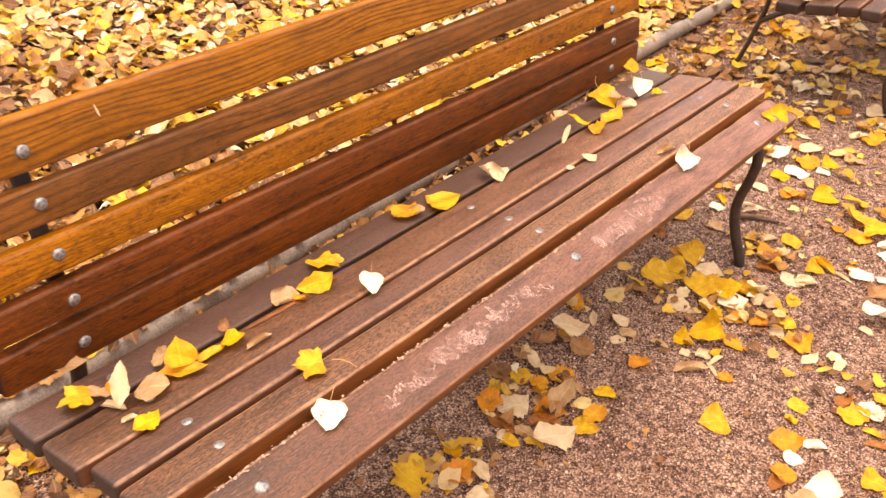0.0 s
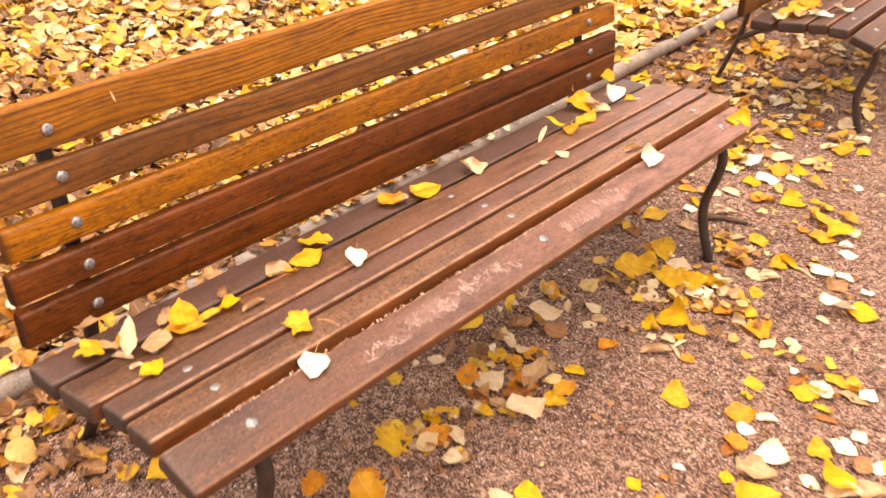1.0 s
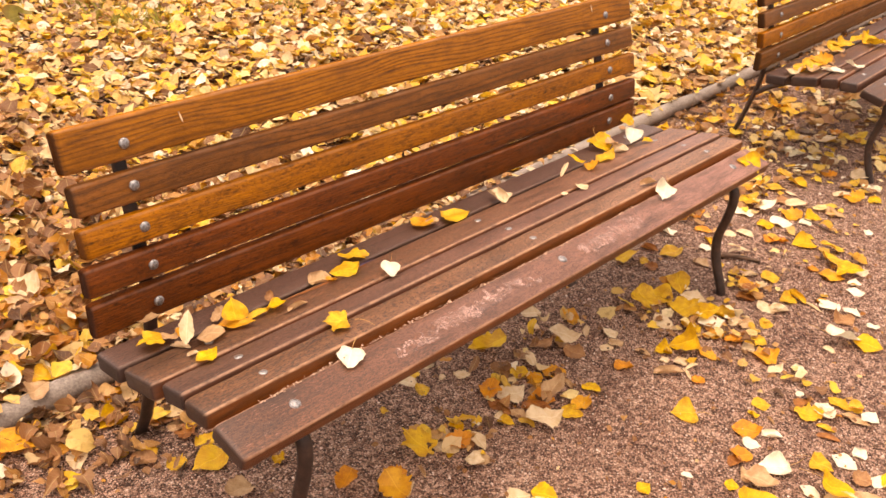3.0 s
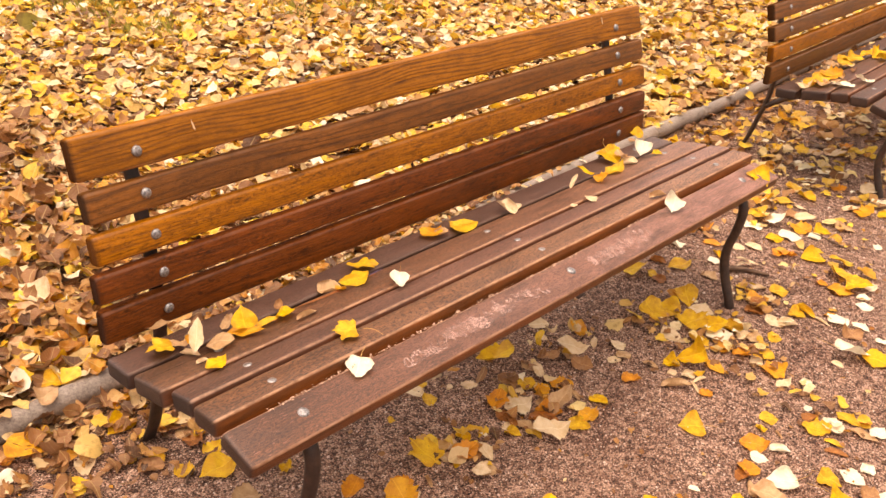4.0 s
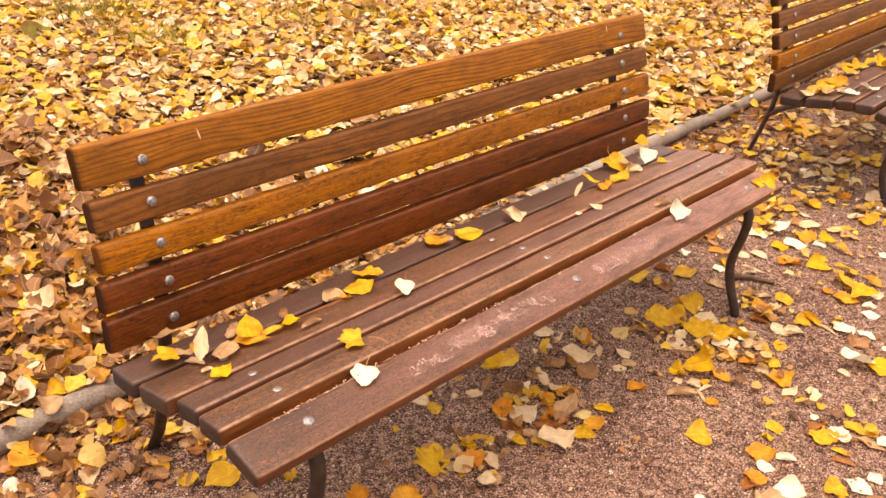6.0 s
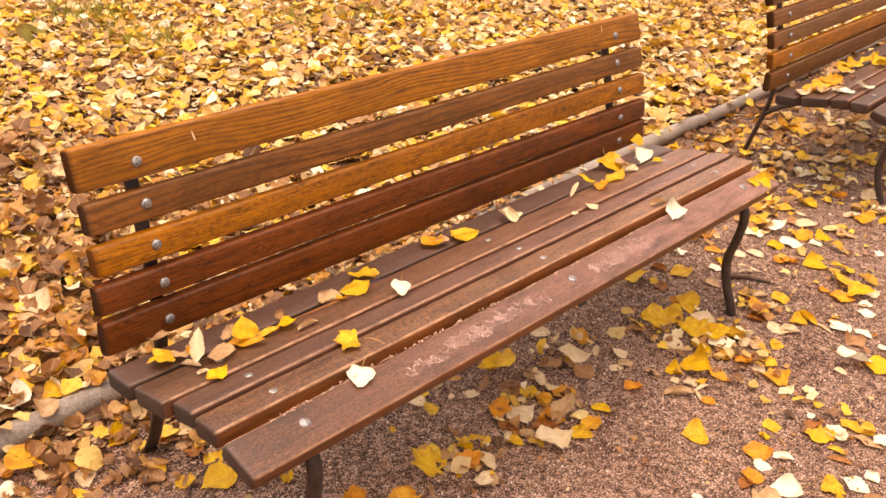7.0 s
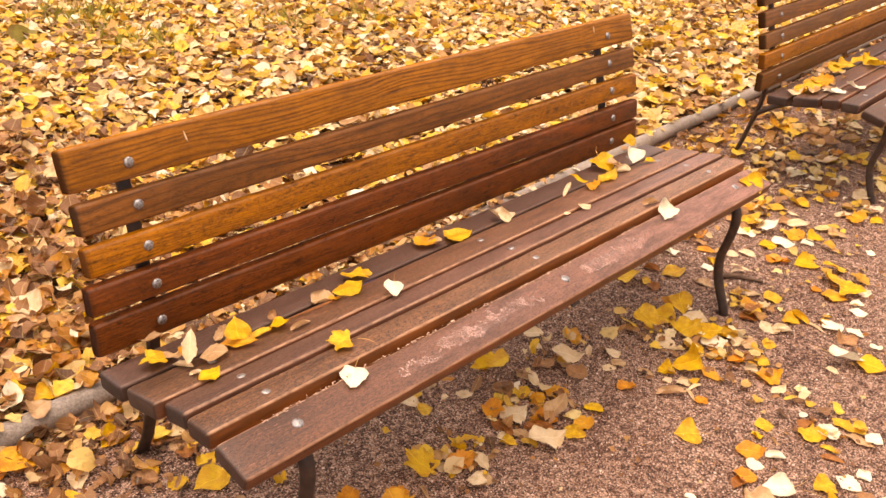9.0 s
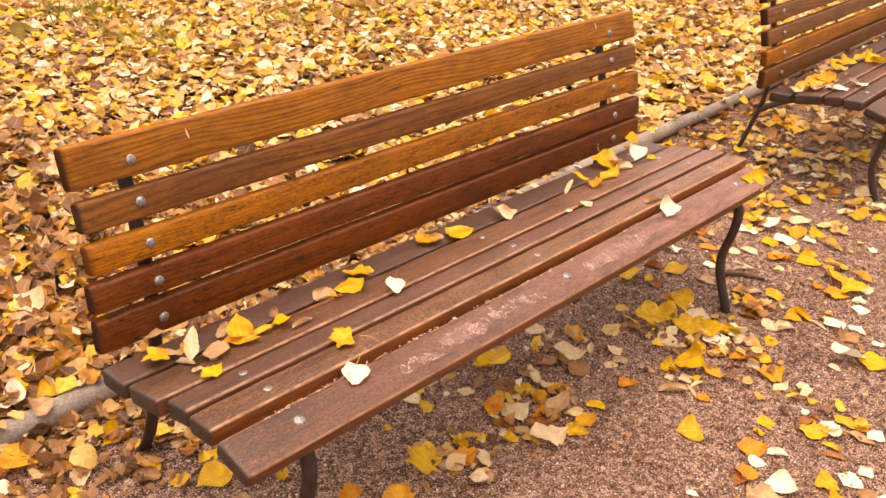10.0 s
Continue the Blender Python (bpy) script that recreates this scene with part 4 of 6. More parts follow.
gravel_leaf("curl", "rust", 0.684, 0.027, 0.006, 239, -0, 0.035, 0.022)
gravel_leaf("poplar", "cream", 1.151, 0.109, 0.002, 36, -0, 0.058, 0.023)
gravel_leaf("oval", "cream", 1.188, 0.052, 0.002, 330, -0, 0.051, 0.058)
gravel_leaf("curl", "cream", 1.116, 0.014, 0.002, 335, -0, 0.043, 0.033)
gravel_leaf("oval", "tan", 1.156, 0.010, 0.002, 331, -0, 0.047, 0.046)
gravel_leaf("curl", "amber", 1.176, 0.186, 0.003, 233, 2, 0.083, 0.042)
gravel_leaf("shred", "cream", 0.720, 0.208, 0.002, 319, -0, 0.048, 0.042)
gravel_leaf("curl", "cream", 0.689, 0.302, 0.002, 350, -0, 0.039, 0.031)
gravel_leaf("poplar", "cream", 0.680, 0.239, 0.002, 311, -0, 0.021, 0.024)
gravel_leaf("curl", "cream", 0.595, 0.286, 0.002, 286, -0, 0.057, 0.044)
gravel_leaf("oval", "gold", 0.631, 0.300, 0.002, 340, -0, 0.038, 0.036)
gravel_leaf("oval", "gold", 0.599, 0.239, 0.002, 328, -0, 0.046, 0.053)
gravel_leaf("poplar", "gold", 0.465, 0.241, 0.002, 307, -0, 0.025, 0.029)
gravel_leaf("curl", "rust", 0.487, 0.107, 0.002, 292, -0, 0.042, 0.028)
gravel_leaf("oval", "cream", 0.506, 0.071, 0.002, 233, -0, 0.071, 0.025)
gravel_leaf("shred", "brown", 0.520, 0.011, 0.002, 216, -0, 0.073, 0.047)
gravel_leaf("oval", "cream", 0.548, -0.002, 0.006, 248, -0, 0.071, 0.036)
gravel_leaf("shred", "orange", 0.507, 0.026, 0.010, 355, -0, 0.078, 0.062)
gravel_leaf("poplar", "yellow", 0.555, 0.080, 0.002, 46, -0, 0.059, 0.039)
gravel_leaf("poplar", "tan", 0.508, -0.052, 0.002, 303, -0, 0.043, 0.049)
gravel_leaf("shred", "cream", 0.486, -0.045, 0.006, 281, -0, 0.049, 0.049)
gravel_leaf("poplar", "gold", 0.467, 0.014, 0.002, 317, -0, 0.021, 0.024)
gravel_leaf("curl", "cream", 0.464, 0.049, 0.002, 262, -0, 0.030, 0.035)
gravel_leaf("maple", "gold", 0.422, 0.068, 0.019, 100, -22, 0.090, 0.083)
gravel_leaf("shred", "orange", 0.322, 0.052, 0.002, 323, -0, 0.058, 0.054)
gravel_leaf("curl", "tan", 0.375, 0.019, 0.002, 246, -0, 0.044, 0.010)
gravel_leaf("poplar", "yellow", 1.612, 0.265, 0.019, 319, -22, 0.089, 0.080)
gravel_leaf("poplar", "gold", 1.763, 0.197, 0.005, 150, 4, 0.083, 0.075)
gravel_leaf("poplar", "gold", 1.646, 0.227, 0.002, 284, -0, 0.041, 0.047)
gravel_leaf("shred", "rust", 1.631, 0.189, 0.002, 326, -0, 0.048, 0.055)
gravel_leaf("poplar", "gold", 1.575, 0.056, 0.016, 229, 19, 0.083, 0.077)
gravel_leaf("poplar", "gold", 1.402, 0.066, 0.019, 267, 18, 0.105, 0.085)
gravel_leaf("poplar", "gold", 1.478, 0.067, 0.002, 112, -0, 0.087, 0.085)
gravel_leaf("oval", "cream", 1.551, -0.012, 0.002, 288, -0, 0.083, 0.076)
gravel_leaf("maple", "gold", 1.442, -0.038, 0.019, 338, -21, 0.090, 0.085)
gravel_leaf("curl", "gold", 1.541, -0.125, 0.002, 279, -0, 0.063, 0.072)
gravel_leaf("shred", "gold", 1.389, -0.098, 0.002, 249, -0, 0.085, 0.044)
gravel_leaf("shred", "amber", 1.408, -0.165, 0.002, 337, -0, 0.086, 0.053)
gravel_leaf("oval", "yellow", 1.481, -0.092, 0.019, 302, -22, 0.090, 0.085)
gravel_leaf("oval", "pale", 1.454, -0.126, 0.009, 317, -4, 0.084, 0.082)
gravel_leaf("oval", "cream", 1.353, -0.023, 0.002, 259, -0, 0.079, 0.057)
gravel_leaf("curl", "cream", 1.349, -0.068, 0.002, 313, -0, 0.033, 0.020)
gravel_leaf("poplar", "yellow", 1.277, -0.137, 0.019, 127, 20, 0.095, 0.085)
gravel_leaf("poplar", "yellow", 1.222, -0.101, 0.002, 152, -0, 0.050, 0.057)
gravel_leaf("oval", "amber", 1.300, -0.198, 0.002, 247, -0, 0.083, 0.043)
gravel_leaf("curl", "cream", 1.182, -0.131, 0.002, 283, -0, 0.026, 0.029)
gravel_leaf("oval", "gold", 1.749, -0.086, 0.002, 230, -0, 0.086, 0.047)
gravel_leaf("shred", "amber", 1.745, -0.102, 0.006, 306, -0, 0.074, 0.085)
gravel_leaf("curl", "rust", 1.684, -0.122, 0.002, 291, -0, 0.060, 0.052)
gravel_leaf("curl", "rust", 1.776, -0.061, 0.006, 276, -0, 0.045, 0.014)
gravel_leaf("curl", "cream", 1.832, -0.065, 0.002, 329, -0, 0.058, 0.031)
gravel_leaf("curl", "cream", 1.716, -0.107, 0.010, 292, -0, 0.041, 0.032)
gravel_leaf("shred", "rust", 1.728, -0.114, 0.014, 265, -0, 0.053, 0.061)
gravel_leaf("oval", "gold", 1.862, -0.118, 0.002, 307, -0, 0.064, 0.074)
gravel_leaf("oval", "cream", 1.668, -0.196, 0.002, 253, -0, 0.077, 0.046)
gravel_leaf("curl", "cream", 1.685, -0.234, 0.006, 327, -0, 0.062, 0.040)
gravel_leaf("oval", "gold", 1.583, -0.238, 0.002, 294, -0, 0.048, 0.054)
gravel_leaf("curl", "cream", 1.525, -0.174, 0.002, 348, -0, 0.061, 0.035)
gravel_leaf("oval", "tan", 1.531, -0.202, 0.006, 272, -0, 0.053, 0.057)
gravel_leaf("shred", "orange", 1.425, -0.217, 0.002, 250, -0, 0.051, 0.059)
gravel_leaf("curl", "cream", 1.417, -0.265, 0.002, 290, -0, 0.037, 0.043)
gravel_leaf("poplar", "gold", 1.465, -0.270, 0.002, 267, -0, 0.061, 0.070)
gravel_leaf("shred", "amber", 1.417, -0.323, 0.002, 336, -0, 0.087, 0.085)
gravel_leaf("shred", "orange", 1.072, -0.073, 0.002, 278, -0, 0.059, 0.059)
gravel_leaf("oval", "cream", 1.374, -0.369, 0.002, 339, -0, 0.056, 0.033)
gravel_leaf("curl", "tan", 1.173, -0.068, 0.002, 275, -0, 0.049, 0.024)
gravel_leaf("curl", "cream", 1.208, -0.168, 0.002, 282, -0, 0.038, 0.037)
gravel_leaf("curl", "cream", 1.170, -0.211, 0.002, 232, -0, 0.062, 0.011)
gravel_leaf("curl", "cream", 1.205, -0.202, 0.006, 170, -0, 0.057, 0.016)
gravel_leaf("shred", "gold", 1.231, -0.189, 0.006, 333, -0, 0.039, 0.027)
gravel_leaf("shred", "orange", 1.164, -0.248, 0.002, 267, -0, 0.040, 0.037)
gravel_leaf("poplar", "pale", 1.906, 0.289, 0.002, 318, -0, 0.070, 0.081)
gravel_leaf("shred", "orange", 2.111, 0.292, 0.002, 332, -0, 0.078, 0.066)
gravel_leaf("oval", "pale", 1.894, 0.135, 0.002, 303, -0, 0.051, 0.059)
gravel_leaf("curl", "orange", 2.014, 0.210, 0.002, 293, -0, 0.065, 0.046)
gravel_leaf("curl", "rust", 1.742, 0.265, 0.002, 286, -0, 0.063, 0.033)
gravel_leaf("curl", "yellow", 1.950, 0.150, 0.002, 233, -0, 0.060, 0.022)
gravel_leaf("oval", "tan", 1.786, 0.091, 0.002, 256, -0, 0.067, 0.046)
gravel_leaf("oval", "gold", 1.190, -0.414, 0.002, 306, -0, 0.051, 0.049)
gravel_leaf("poplar", "yellow", 1.136, -0.423, 0.002, 309, -0, 0.032, 0.035)
gravel_leaf("curl", "tan", 1.147, -0.463, 0.002, 238, -0, 0.036, 0.007)
gravel_leaf("oval", "orange", 1.062, -0.442, 0.002, 291, -0, 0.079, 0.067)
gravel_leaf("curl", "pale", 1.091, -0.493, 0.002, 311, -0, 0.053, 0.027)
gravel_leaf("oval", "pale", 1.022, -0.470, 0.002, 288, -0, 0.051, 0.041)
gravel_leaf("shred", "rust", 0.931, -0.477, 0.002, 279, -0, 0.039, 0.044)
gravel_leaf("shred", "orange", 0.964, -0.475, 0.002, 316, -0, 0.060, 0.061)
gravel_leaf("poplar", "pale", 0.971, -0.550, 0.007, 135, 6, 0.085, 0.060)
gravel_leaf("poplar", "tan", 0.907, -0.524, 0.002, 316, -0, 0.047, 0.047)
gravel_leaf("poplar", "gold", 1.073, -0.627, 0.002, 278, -0, 0.058, 0.069)
gravel_leaf("poplar", "rust", 1.281, -0.491, 0.002, 344, -0, 0.052, 0.043)
gravel_leaf("shred", "gold", 1.244, -0.521, 0.002, 306, -0, 0.079, 0.063)
gravel_leaf("shred", "pale", 1.278, -0.551, 0.006, 232, -0, 0.067, 0.055)
gravel_leaf("curl", "gold", 1.222, -0.575, 0.002, 275, -0, 0.050, 0.021)
gravel_leaf("curl", "rust", 1.189, -0.596, 0.002, 291, -0, 0.060, 0.024)
gravel_leaf("oval", "gold", 1.347, -0.560, 0.002, 258, -0, 0.072, 0.036)
gravel_leaf("oval", "tan", 1.310, -0.615, 0.002, 273, -0, 0.085, 0.039)
gravel_leaf("oval", "pale", 1.341, -0.641, 0.006, 266, -0, 0.048, 0.049)
gravel_leaf("oval", "pale", 1.122, -0.662, 0.002, 259, -0, 0.070, 0.057)
gravel_leaf("curl", "pale", 1.182, -0.677, 0.002, 286, -0, 0.036, 0.042)
gravel_leaf("poplar", "brown", 1.111, -0.713, 0.002, 309, -0, 0.036, 0.030)
gravel_leaf("curl", "pale", 1.425, -0.409, 0.002, 268, -0, 0.035, 0.029)
gravel_leaf("curl", "pale", 1.316, -0.466, 0.002, 343, -0, 0.028, 0.022)
gravel_leaf("poplar", "pale", 1.653, -0.446, 0.019, 321, 16, 0.119, 0.073)
gravel_leaf("oval", "yellow", 1.682, -0.503, 0.006, 279, -0, 0.086, 0.085)
gravel_leaf("curl", "cream", 1.586, -0.431, 0.002, 258, -0, 0.040, 0.024)
gravel_leaf("poplar", "gold", 2.665, 0.149, 0.005, 254, 4, 0.083, 0.085)
gravel_leaf("shred", "orange", 2.855, 0.105, 0.002, 291, -0, 0.074, 0.063)
gravel_leaf("poplar", "cream", 2.912, 0.010, 0.014, 149, 17, 0.081, 0.085)
gravel_leaf("curl", "cream", 2.699, -0.014, 0.005, 328, -4, 0.084, 0.042)
gravel_leaf("shred", "amber", 2.683, -0.070, 0.013, 308, -15, 0.083, 0.085)
gravel_leaf("poplar", "yellow", 2.748, -0.128, 0.002, 276, -0, 0.054, 0.062)
gravel_leaf("shred", "pale", 2.832, -0.068, 0.003, 344, -2, 0.083, 0.063)
gravel_leaf("oval", "brown", 2.466, 0.117, 0.002, 343, -0, 0.087, 0.057)
gravel_leaf("curl", "cream", 2.463, 0.069, 0.011, 319, -6, 0.083, 0.059)
gravel_leaf("oval", "cream", 2.551, 0.132, 0.002, 273, -0, 0.066, 0.029)
gravel_leaf("shred", "amber", 2.365, 0.038, 0.002, 305, -0, 0.083, 0.085)
gravel_leaf("poplar", "yellow", 2.412, -0.022, 0.002, 291, -0, 0.063, 0.073)
gravel_leaf("poplar", "tan", 2.500, -0.070, 0.002, 287, -0, 0.077, 0.085)
gravel_leaf("oval", "pale", 2.273, 0.038, 0.002, 299, -0, 0.083, 0.085)
gravel_leaf("curl", "pale", 2.341, -0.024, 0.002, 283, -0, 0.048, 0.051)
gravel_leaf("shred", "pale", 2.439, -0.216, 0.002, 288, -0, 0.038, 0.044)
gravel_leaf("poplar", "gold", 2.234, -0.083, 0.002, 284, -0, 0.046, 0.053)
gravel_leaf("poplar", "yellow", 2.169, -0.089, 0.002, 149, -0, 0.087, 0.085)
gravel_leaf("shred", "orange", 2.134, -0.022, 0.002, 259, -0, 0.081, 0.049)
gravel_leaf("oval", "gold", 2.189, -0.184, 0.019, 315, 19, 0.102, 0.060)
gravel_leaf("oval", "amber", 2.012, -0.258, 0.002, 286, -0, 0.087, 0.085)
gravel_leaf("shred", "orange", 2.018, -0.192, 0.002, 297, -0, 0.046, 0.051)
gravel_leaf("oval", "gold", 2.105, -0.217, 0.019, 324, 17, 0.116, 0.085)
gravel_leaf("poplar", "yellow", 2.071, -0.296, 0.019, 279, -22, 0.088, 0.085)
gravel_leaf("oval", "pale", 2.026, -0.331, 0.002, 298, -0, 0.045, 0.039)
gravel_leaf("oval", "pale", 1.966, -0.361, 0.002, 261, -0, 0.072, 0.036)
gravel_leaf("poplar", "gold", 1.770, -0.225, 0.002, 277, -0, 0.054, 0.063)
gravel_leaf("curl", "gold", 1.798, -0.236, 0.006, 246, -0, 0.087, 0.022)
gravel_leaf("curl", "cream", 1.784, -0.296, 0.002, 253, -0, 0.073, 0.014)
gravel_leaf("shred", "amber", 1.831, -0.308, 0.002, 323, -0, 0.058, 0.046)
gravel_leaf("oval", "pale", 1.817, -0.336, 0.006, 329, -0, 0.069, 0.077)
gravel_leaf("oval", "pale", 1.837, -0.397, 0.002, 259, -0, 0.064, 0.036)
gravel_leaf("poplar", "brown", 1.772, -0.400, 0.002, 244, -0, 0.066, 0.076)
gravel_leaf("shred", "pale", 1.799, -0.477, 0.002, 257, -0, 0.043, 0.042)
gravel_leaf("curl", "pale", 1.693, -0.230, 0.006, 302, -0, 0.053, 0.042)
gravel_leaf("shred", "amber", 2.476, 0.240, 0.019, 288, -22, 0.088, 0.085)
gravel_leaf("oval", "pale", 2.255, 0.175, 0.002, 318, -0, 0.083, 0.085)
gravel_leaf("oval", "pale", 2.338, 0.126, 0.019, 279, -19, 0.101, 0.083)
gravel_leaf("oval", "yellow", 2.216, 0.071, 0.002, 301, -0, 0.066, 0.075)
gravel_leaf("oval", "pale", 2.271, 0.053, 0.006, 254, -0, 0.063, 0.062)
gravel_leaf("shred", "gold", 2.354, 0.220, 0.002, 297, -0, 0.056, 0.064)
gravel_leaf("oval", "gold", 2.459, 0.207, 0.006, 251, -0, 0.074, 0.039)
gravel_leaf("shred", "orange", 2.111, -0.008, 0.006, 283, -0, 0.074, 0.048)
gravel_leaf("curl", "cream", 2.099, 0.092, 0.002, 266, -0, 0.068, 0.051)
gravel_leaf("oval", "cream", 1.948, 0.041, 0.019, 320, 19, 0.103, 0.026)
gravel_leaf("curl", "cream", 2.054, 0.126, 0.002, 307, -0, 0.044, 0.050)
gravel_leaf("poplar", "pale", 2.934, 0.294, 0.009, 311, -10, 0.085, 0.085)
gravel_leaf("poplar", "pale", 2.849, 0.220, 0.002, 344, -0, 0.084, 0.059)
gravel_leaf("poplar", "cream", 2.999, 0.151, 0.008, 3, -8, 0.085, 0.064)
gravel_leaf("poplar", "yellow", 2.988, 0.452, 0.014, 324, -17, 0.083, 0.085)
gravel_leaf("oval", "gold", 2.926, 0.682, 0.019, 300, -19, 0.099, 0.085)
gravel_leaf("oval", "yellow", 2.749, 0.833, 0.011, 337, -13, 0.083, 0.085)
gravel_leaf("oval", "tan", 3.138, 0.336, 0.013, 300, -14, 0.085, 0.085)
gravel_leaf("oval", "cream", 3.205, 0.276, 0.019, 285, -18, 0.108, 0.085)
gravel_leaf("shred", "orange", 3.369, 0.284, 0.002, 294, -0, 0.069, 0.079)
gravel_leaf("oval", "cream", -0.109, 0.688, 0.002, 148, -0, 0.087, 0.080)
gravel_leaf("poplar", "yellow", -0.031, 0.678, 0.002, 200, -0, 0.080, 0.065)
gravel_leaf("poplar", "yellow", 0.053, 0.387, 0.002, 177, -0, 0.087, 0.085)
gravel_leaf("oval", "yellow", 0.087, 0.456, 0.002, 355, -0, 0.053, 0.051)
gravel_leaf("shred", "gold", -0.003, 0.430, 0.002, 305, -0, 0.055, 0.047)
gravel_leaf("shred", "gold", -0.024, 0.512, 0.002, 277, -0, 0.050, 0.034)
gravel_leaf("shred", "gold", -0.074, 0.550, 0.002, 12, -0, 0.048, 0.034)
gravel_leaf("poplar", "amber", 0.029, 0.764, 0.002, 27, -0, 0.075, 0.065)
gravel_leaf("oval", "yellow", 0.068, 0.851, 0.002, 285, -0, 0.071, 0.029)
gravel_leaf("oval", "cream", -0.137, 0.829, 0.002, 348, -0, 0.052, 0.048)
gravel_leaf("shred", "cream", -0.102, 0.795, 0.002, 294, -0, 0.046, 0.032)
gravel_leaf("shred", "cream", -0.153, 0.761, 0.002, 328, -0, 0.049, 0.055)
gravel_leaf("oval", "cream", -0.231, 0.821, 0.002, 335, -0, 0.040, 0.040)
gravel_leaf("curl", "pale", -0.193, 0.768, 0.002, 328, -0, 0.031, 0.024)
gravel_leaf("poplar", "amber", -0.233, 0.721, 0.019, 314, 18, 0.106, 0.085)
gravel_leaf("shred", "orange", -0.280, 0.732, 0.002, 344, -0, 0.032, 0.037)
gravel_leaf("shred", "cream", -0.155, 0.597, 0.002, 345, -0, 0.057, 0.066)
gravel_leaf("shred", "brown", -0.124, 0.558, 0.002, 6, -0, 0.045, 0.023)
gravel_leaf("poplar", "yellow", -0.202, 0.549, 0.002, 343, -0, 0.054, 0.059)
gravel_leaf("oval", "yellow", 0.055, 0.719, 0.002, 276, -0, 0.065, 0.017)
gravel_leaf("shred", "orange", 0.042, 0.607, 0.002, 271, -0, 0.067, 0.035)
gravel_leaf("oval", "gold", 0.083, 0.617, 0.002, 289, -0, 0.049, 0.029)
gravel_leaf("shred", "gold", -0.021, 0.615, 0.002, 33, -0, 0.038, 0.013)
gravel_leaf("curl", "brown", -0.220, 0.647, 0.002, 309, -0, 0.066, 0.036)
gravel_leaf("curl", "brown", -0.048, 0.823, 0.002, 14, -0, 0.049, 0.009)
gravel_leaf("curl", "brown", -0.005, 0.815, 0.002, 348, -0, 0.045, 0.051)
gravel_leaf("shred", "tan", -0.060, 0.770, 0.002, 10, -0, 0.050, 0.050)
gravel_leaf("curl", "brown", -0.054, 0.492, 0.006, 330, -0, 0.062, 0.047)
gravel_leaf("shred", "rust", 0.071, 0.514, 0.002, 340, -0, 0.053, 0.061)
gravel_leaf("curl", "tan", 0.071, 0.550, 0.002, 358, -0, 0.046, 0.042)
gravel_leaf("shred", "gold", 0.096, 0.520, 0.006, 351, -0, 0.037, 0.027)
gravel_leaf("poplar", "gold", 1.008, -0.293, 0.002, 137, -0, 0.067, 0.081)
gravel_leaf("curl", "tan", 1.132, -0.174, 0.008, 312, -8, 0.084, 0.025)
gravel_leaf("oval", "yellow", 0.517, -0.224, 0.002, 294, -0, 0.064, 0.073)
gravel_leaf("oval", "cream", 0.467, -0.191, 0.002, 333, -0, 0.059, 0.064)
gravel_leaf("oval", "cream", 0.483, -0.246, 0.006, 274, -0, 0.070, 0.038)
gravel_leaf("shred", "amber", 0.438, -0.246, 0.002, 291, -0, 0.061, 0.031)
gravel_leaf("shred", "amber", 0.284, 0.011, 0.019, 266, 22, 0.088, 0.079)
gravel_leaf("curl", "cream", 0.309, -0.007, 0.006, 213, -0, 0.050, 0.015)
gravel_leaf("poplar", "rust", 0.257, -0.043, 0.002, 334, -0, 0.062, 0.040)
gravel_leaf("shred", "gold", 0.325, -0.081, 0.002, 304, -0, 0.065, 0.024)
gravel_leaf("shred", "cream", 0.296, -0.085, 0.006, 285, -0, 0.064, 0.030)
gravel_leaf("shred", "tan", 0.907, -0.553, 0.006, 278, -0, 0.084, 0.069)
gravel_leaf("oval", "yellow", 0.849, -0.510, 0.002, 301, -0, 0.035, 0.040)
gravel_leaf("poplar", "yellow", 0.821, -0.592, 0.019, 316, -20, 0.096, 0.084)
gravel_leaf("oval", "orange", 0.677, -0.452, 0.002, 334, -0, 0.076, 0.061)
gravel_leaf("shred", "amber", 0.691, -0.505, 0.002, 291, -0, 0.053, 0.042)
gravel_leaf("oval", "yellow", 0.697, -0.371, 0.002, 331, -0, 0.035, 0.041)
gravel_leaf("oval", "pale", 0.960, -0.647, 0.002, 255, -0, 0.056, 0.047)
gravel_leaf("poplar", "yellow", 0.996, -0.696, 0.019, 311, 17, 0.112, 0.085)
gravel_leaf("curl", "cream", 0.973, -0.716, 0.011, 318, -6, 0.085, 0.038)
gravel_leaf("oval", "pale", 0.930, -0.744, 0.006, 285, -0, 0.080, 0.052)
gravel_leaf("poplar", "tan", 1.032, -0.766, 0.002, 325, -0, 0.085, 0.064)
gravel_leaf("oval", "cream", 0.988, -0.811, 0.002, 277, -0, 0.076, 0.063)
gravel_leaf("oval", "pale", 1.113, -0.750, 0.002, 262, -0, 0.044, 0.048)
gravel_leaf("oval", "yellow", 1.135, -0.773, 0.006, 267, -0, 0.058, 0.067)
gravel_leaf("shred", "brown", 1.089, -0.716, 0.006, 275, -0, 0.049, 0.057)
gravel_leaf("curl", "pale", 0.807, -0.419, 0.002, 290, -0, 0.029, 0.019)
gravel_leaf("oval", "yellow", 2.953, 0.575, 0.008, 337, -9, 0.081, 0.085)
ground_leaf("maple", "yellow", 0.032, 0.168, 0.274, 181)
ground_leaf("oval", "cream", 0.042, 0.497, 0.514, 312)
ground_leaf("curl", "tan", 0.042, 0.466, 0.524, 59)
ground_leaf("shred", "orange", 0.062, 0.226, 0.114, 203)
ground_leaf("poplar", "yellow", 0.038, 0.167, 0.281, 212)
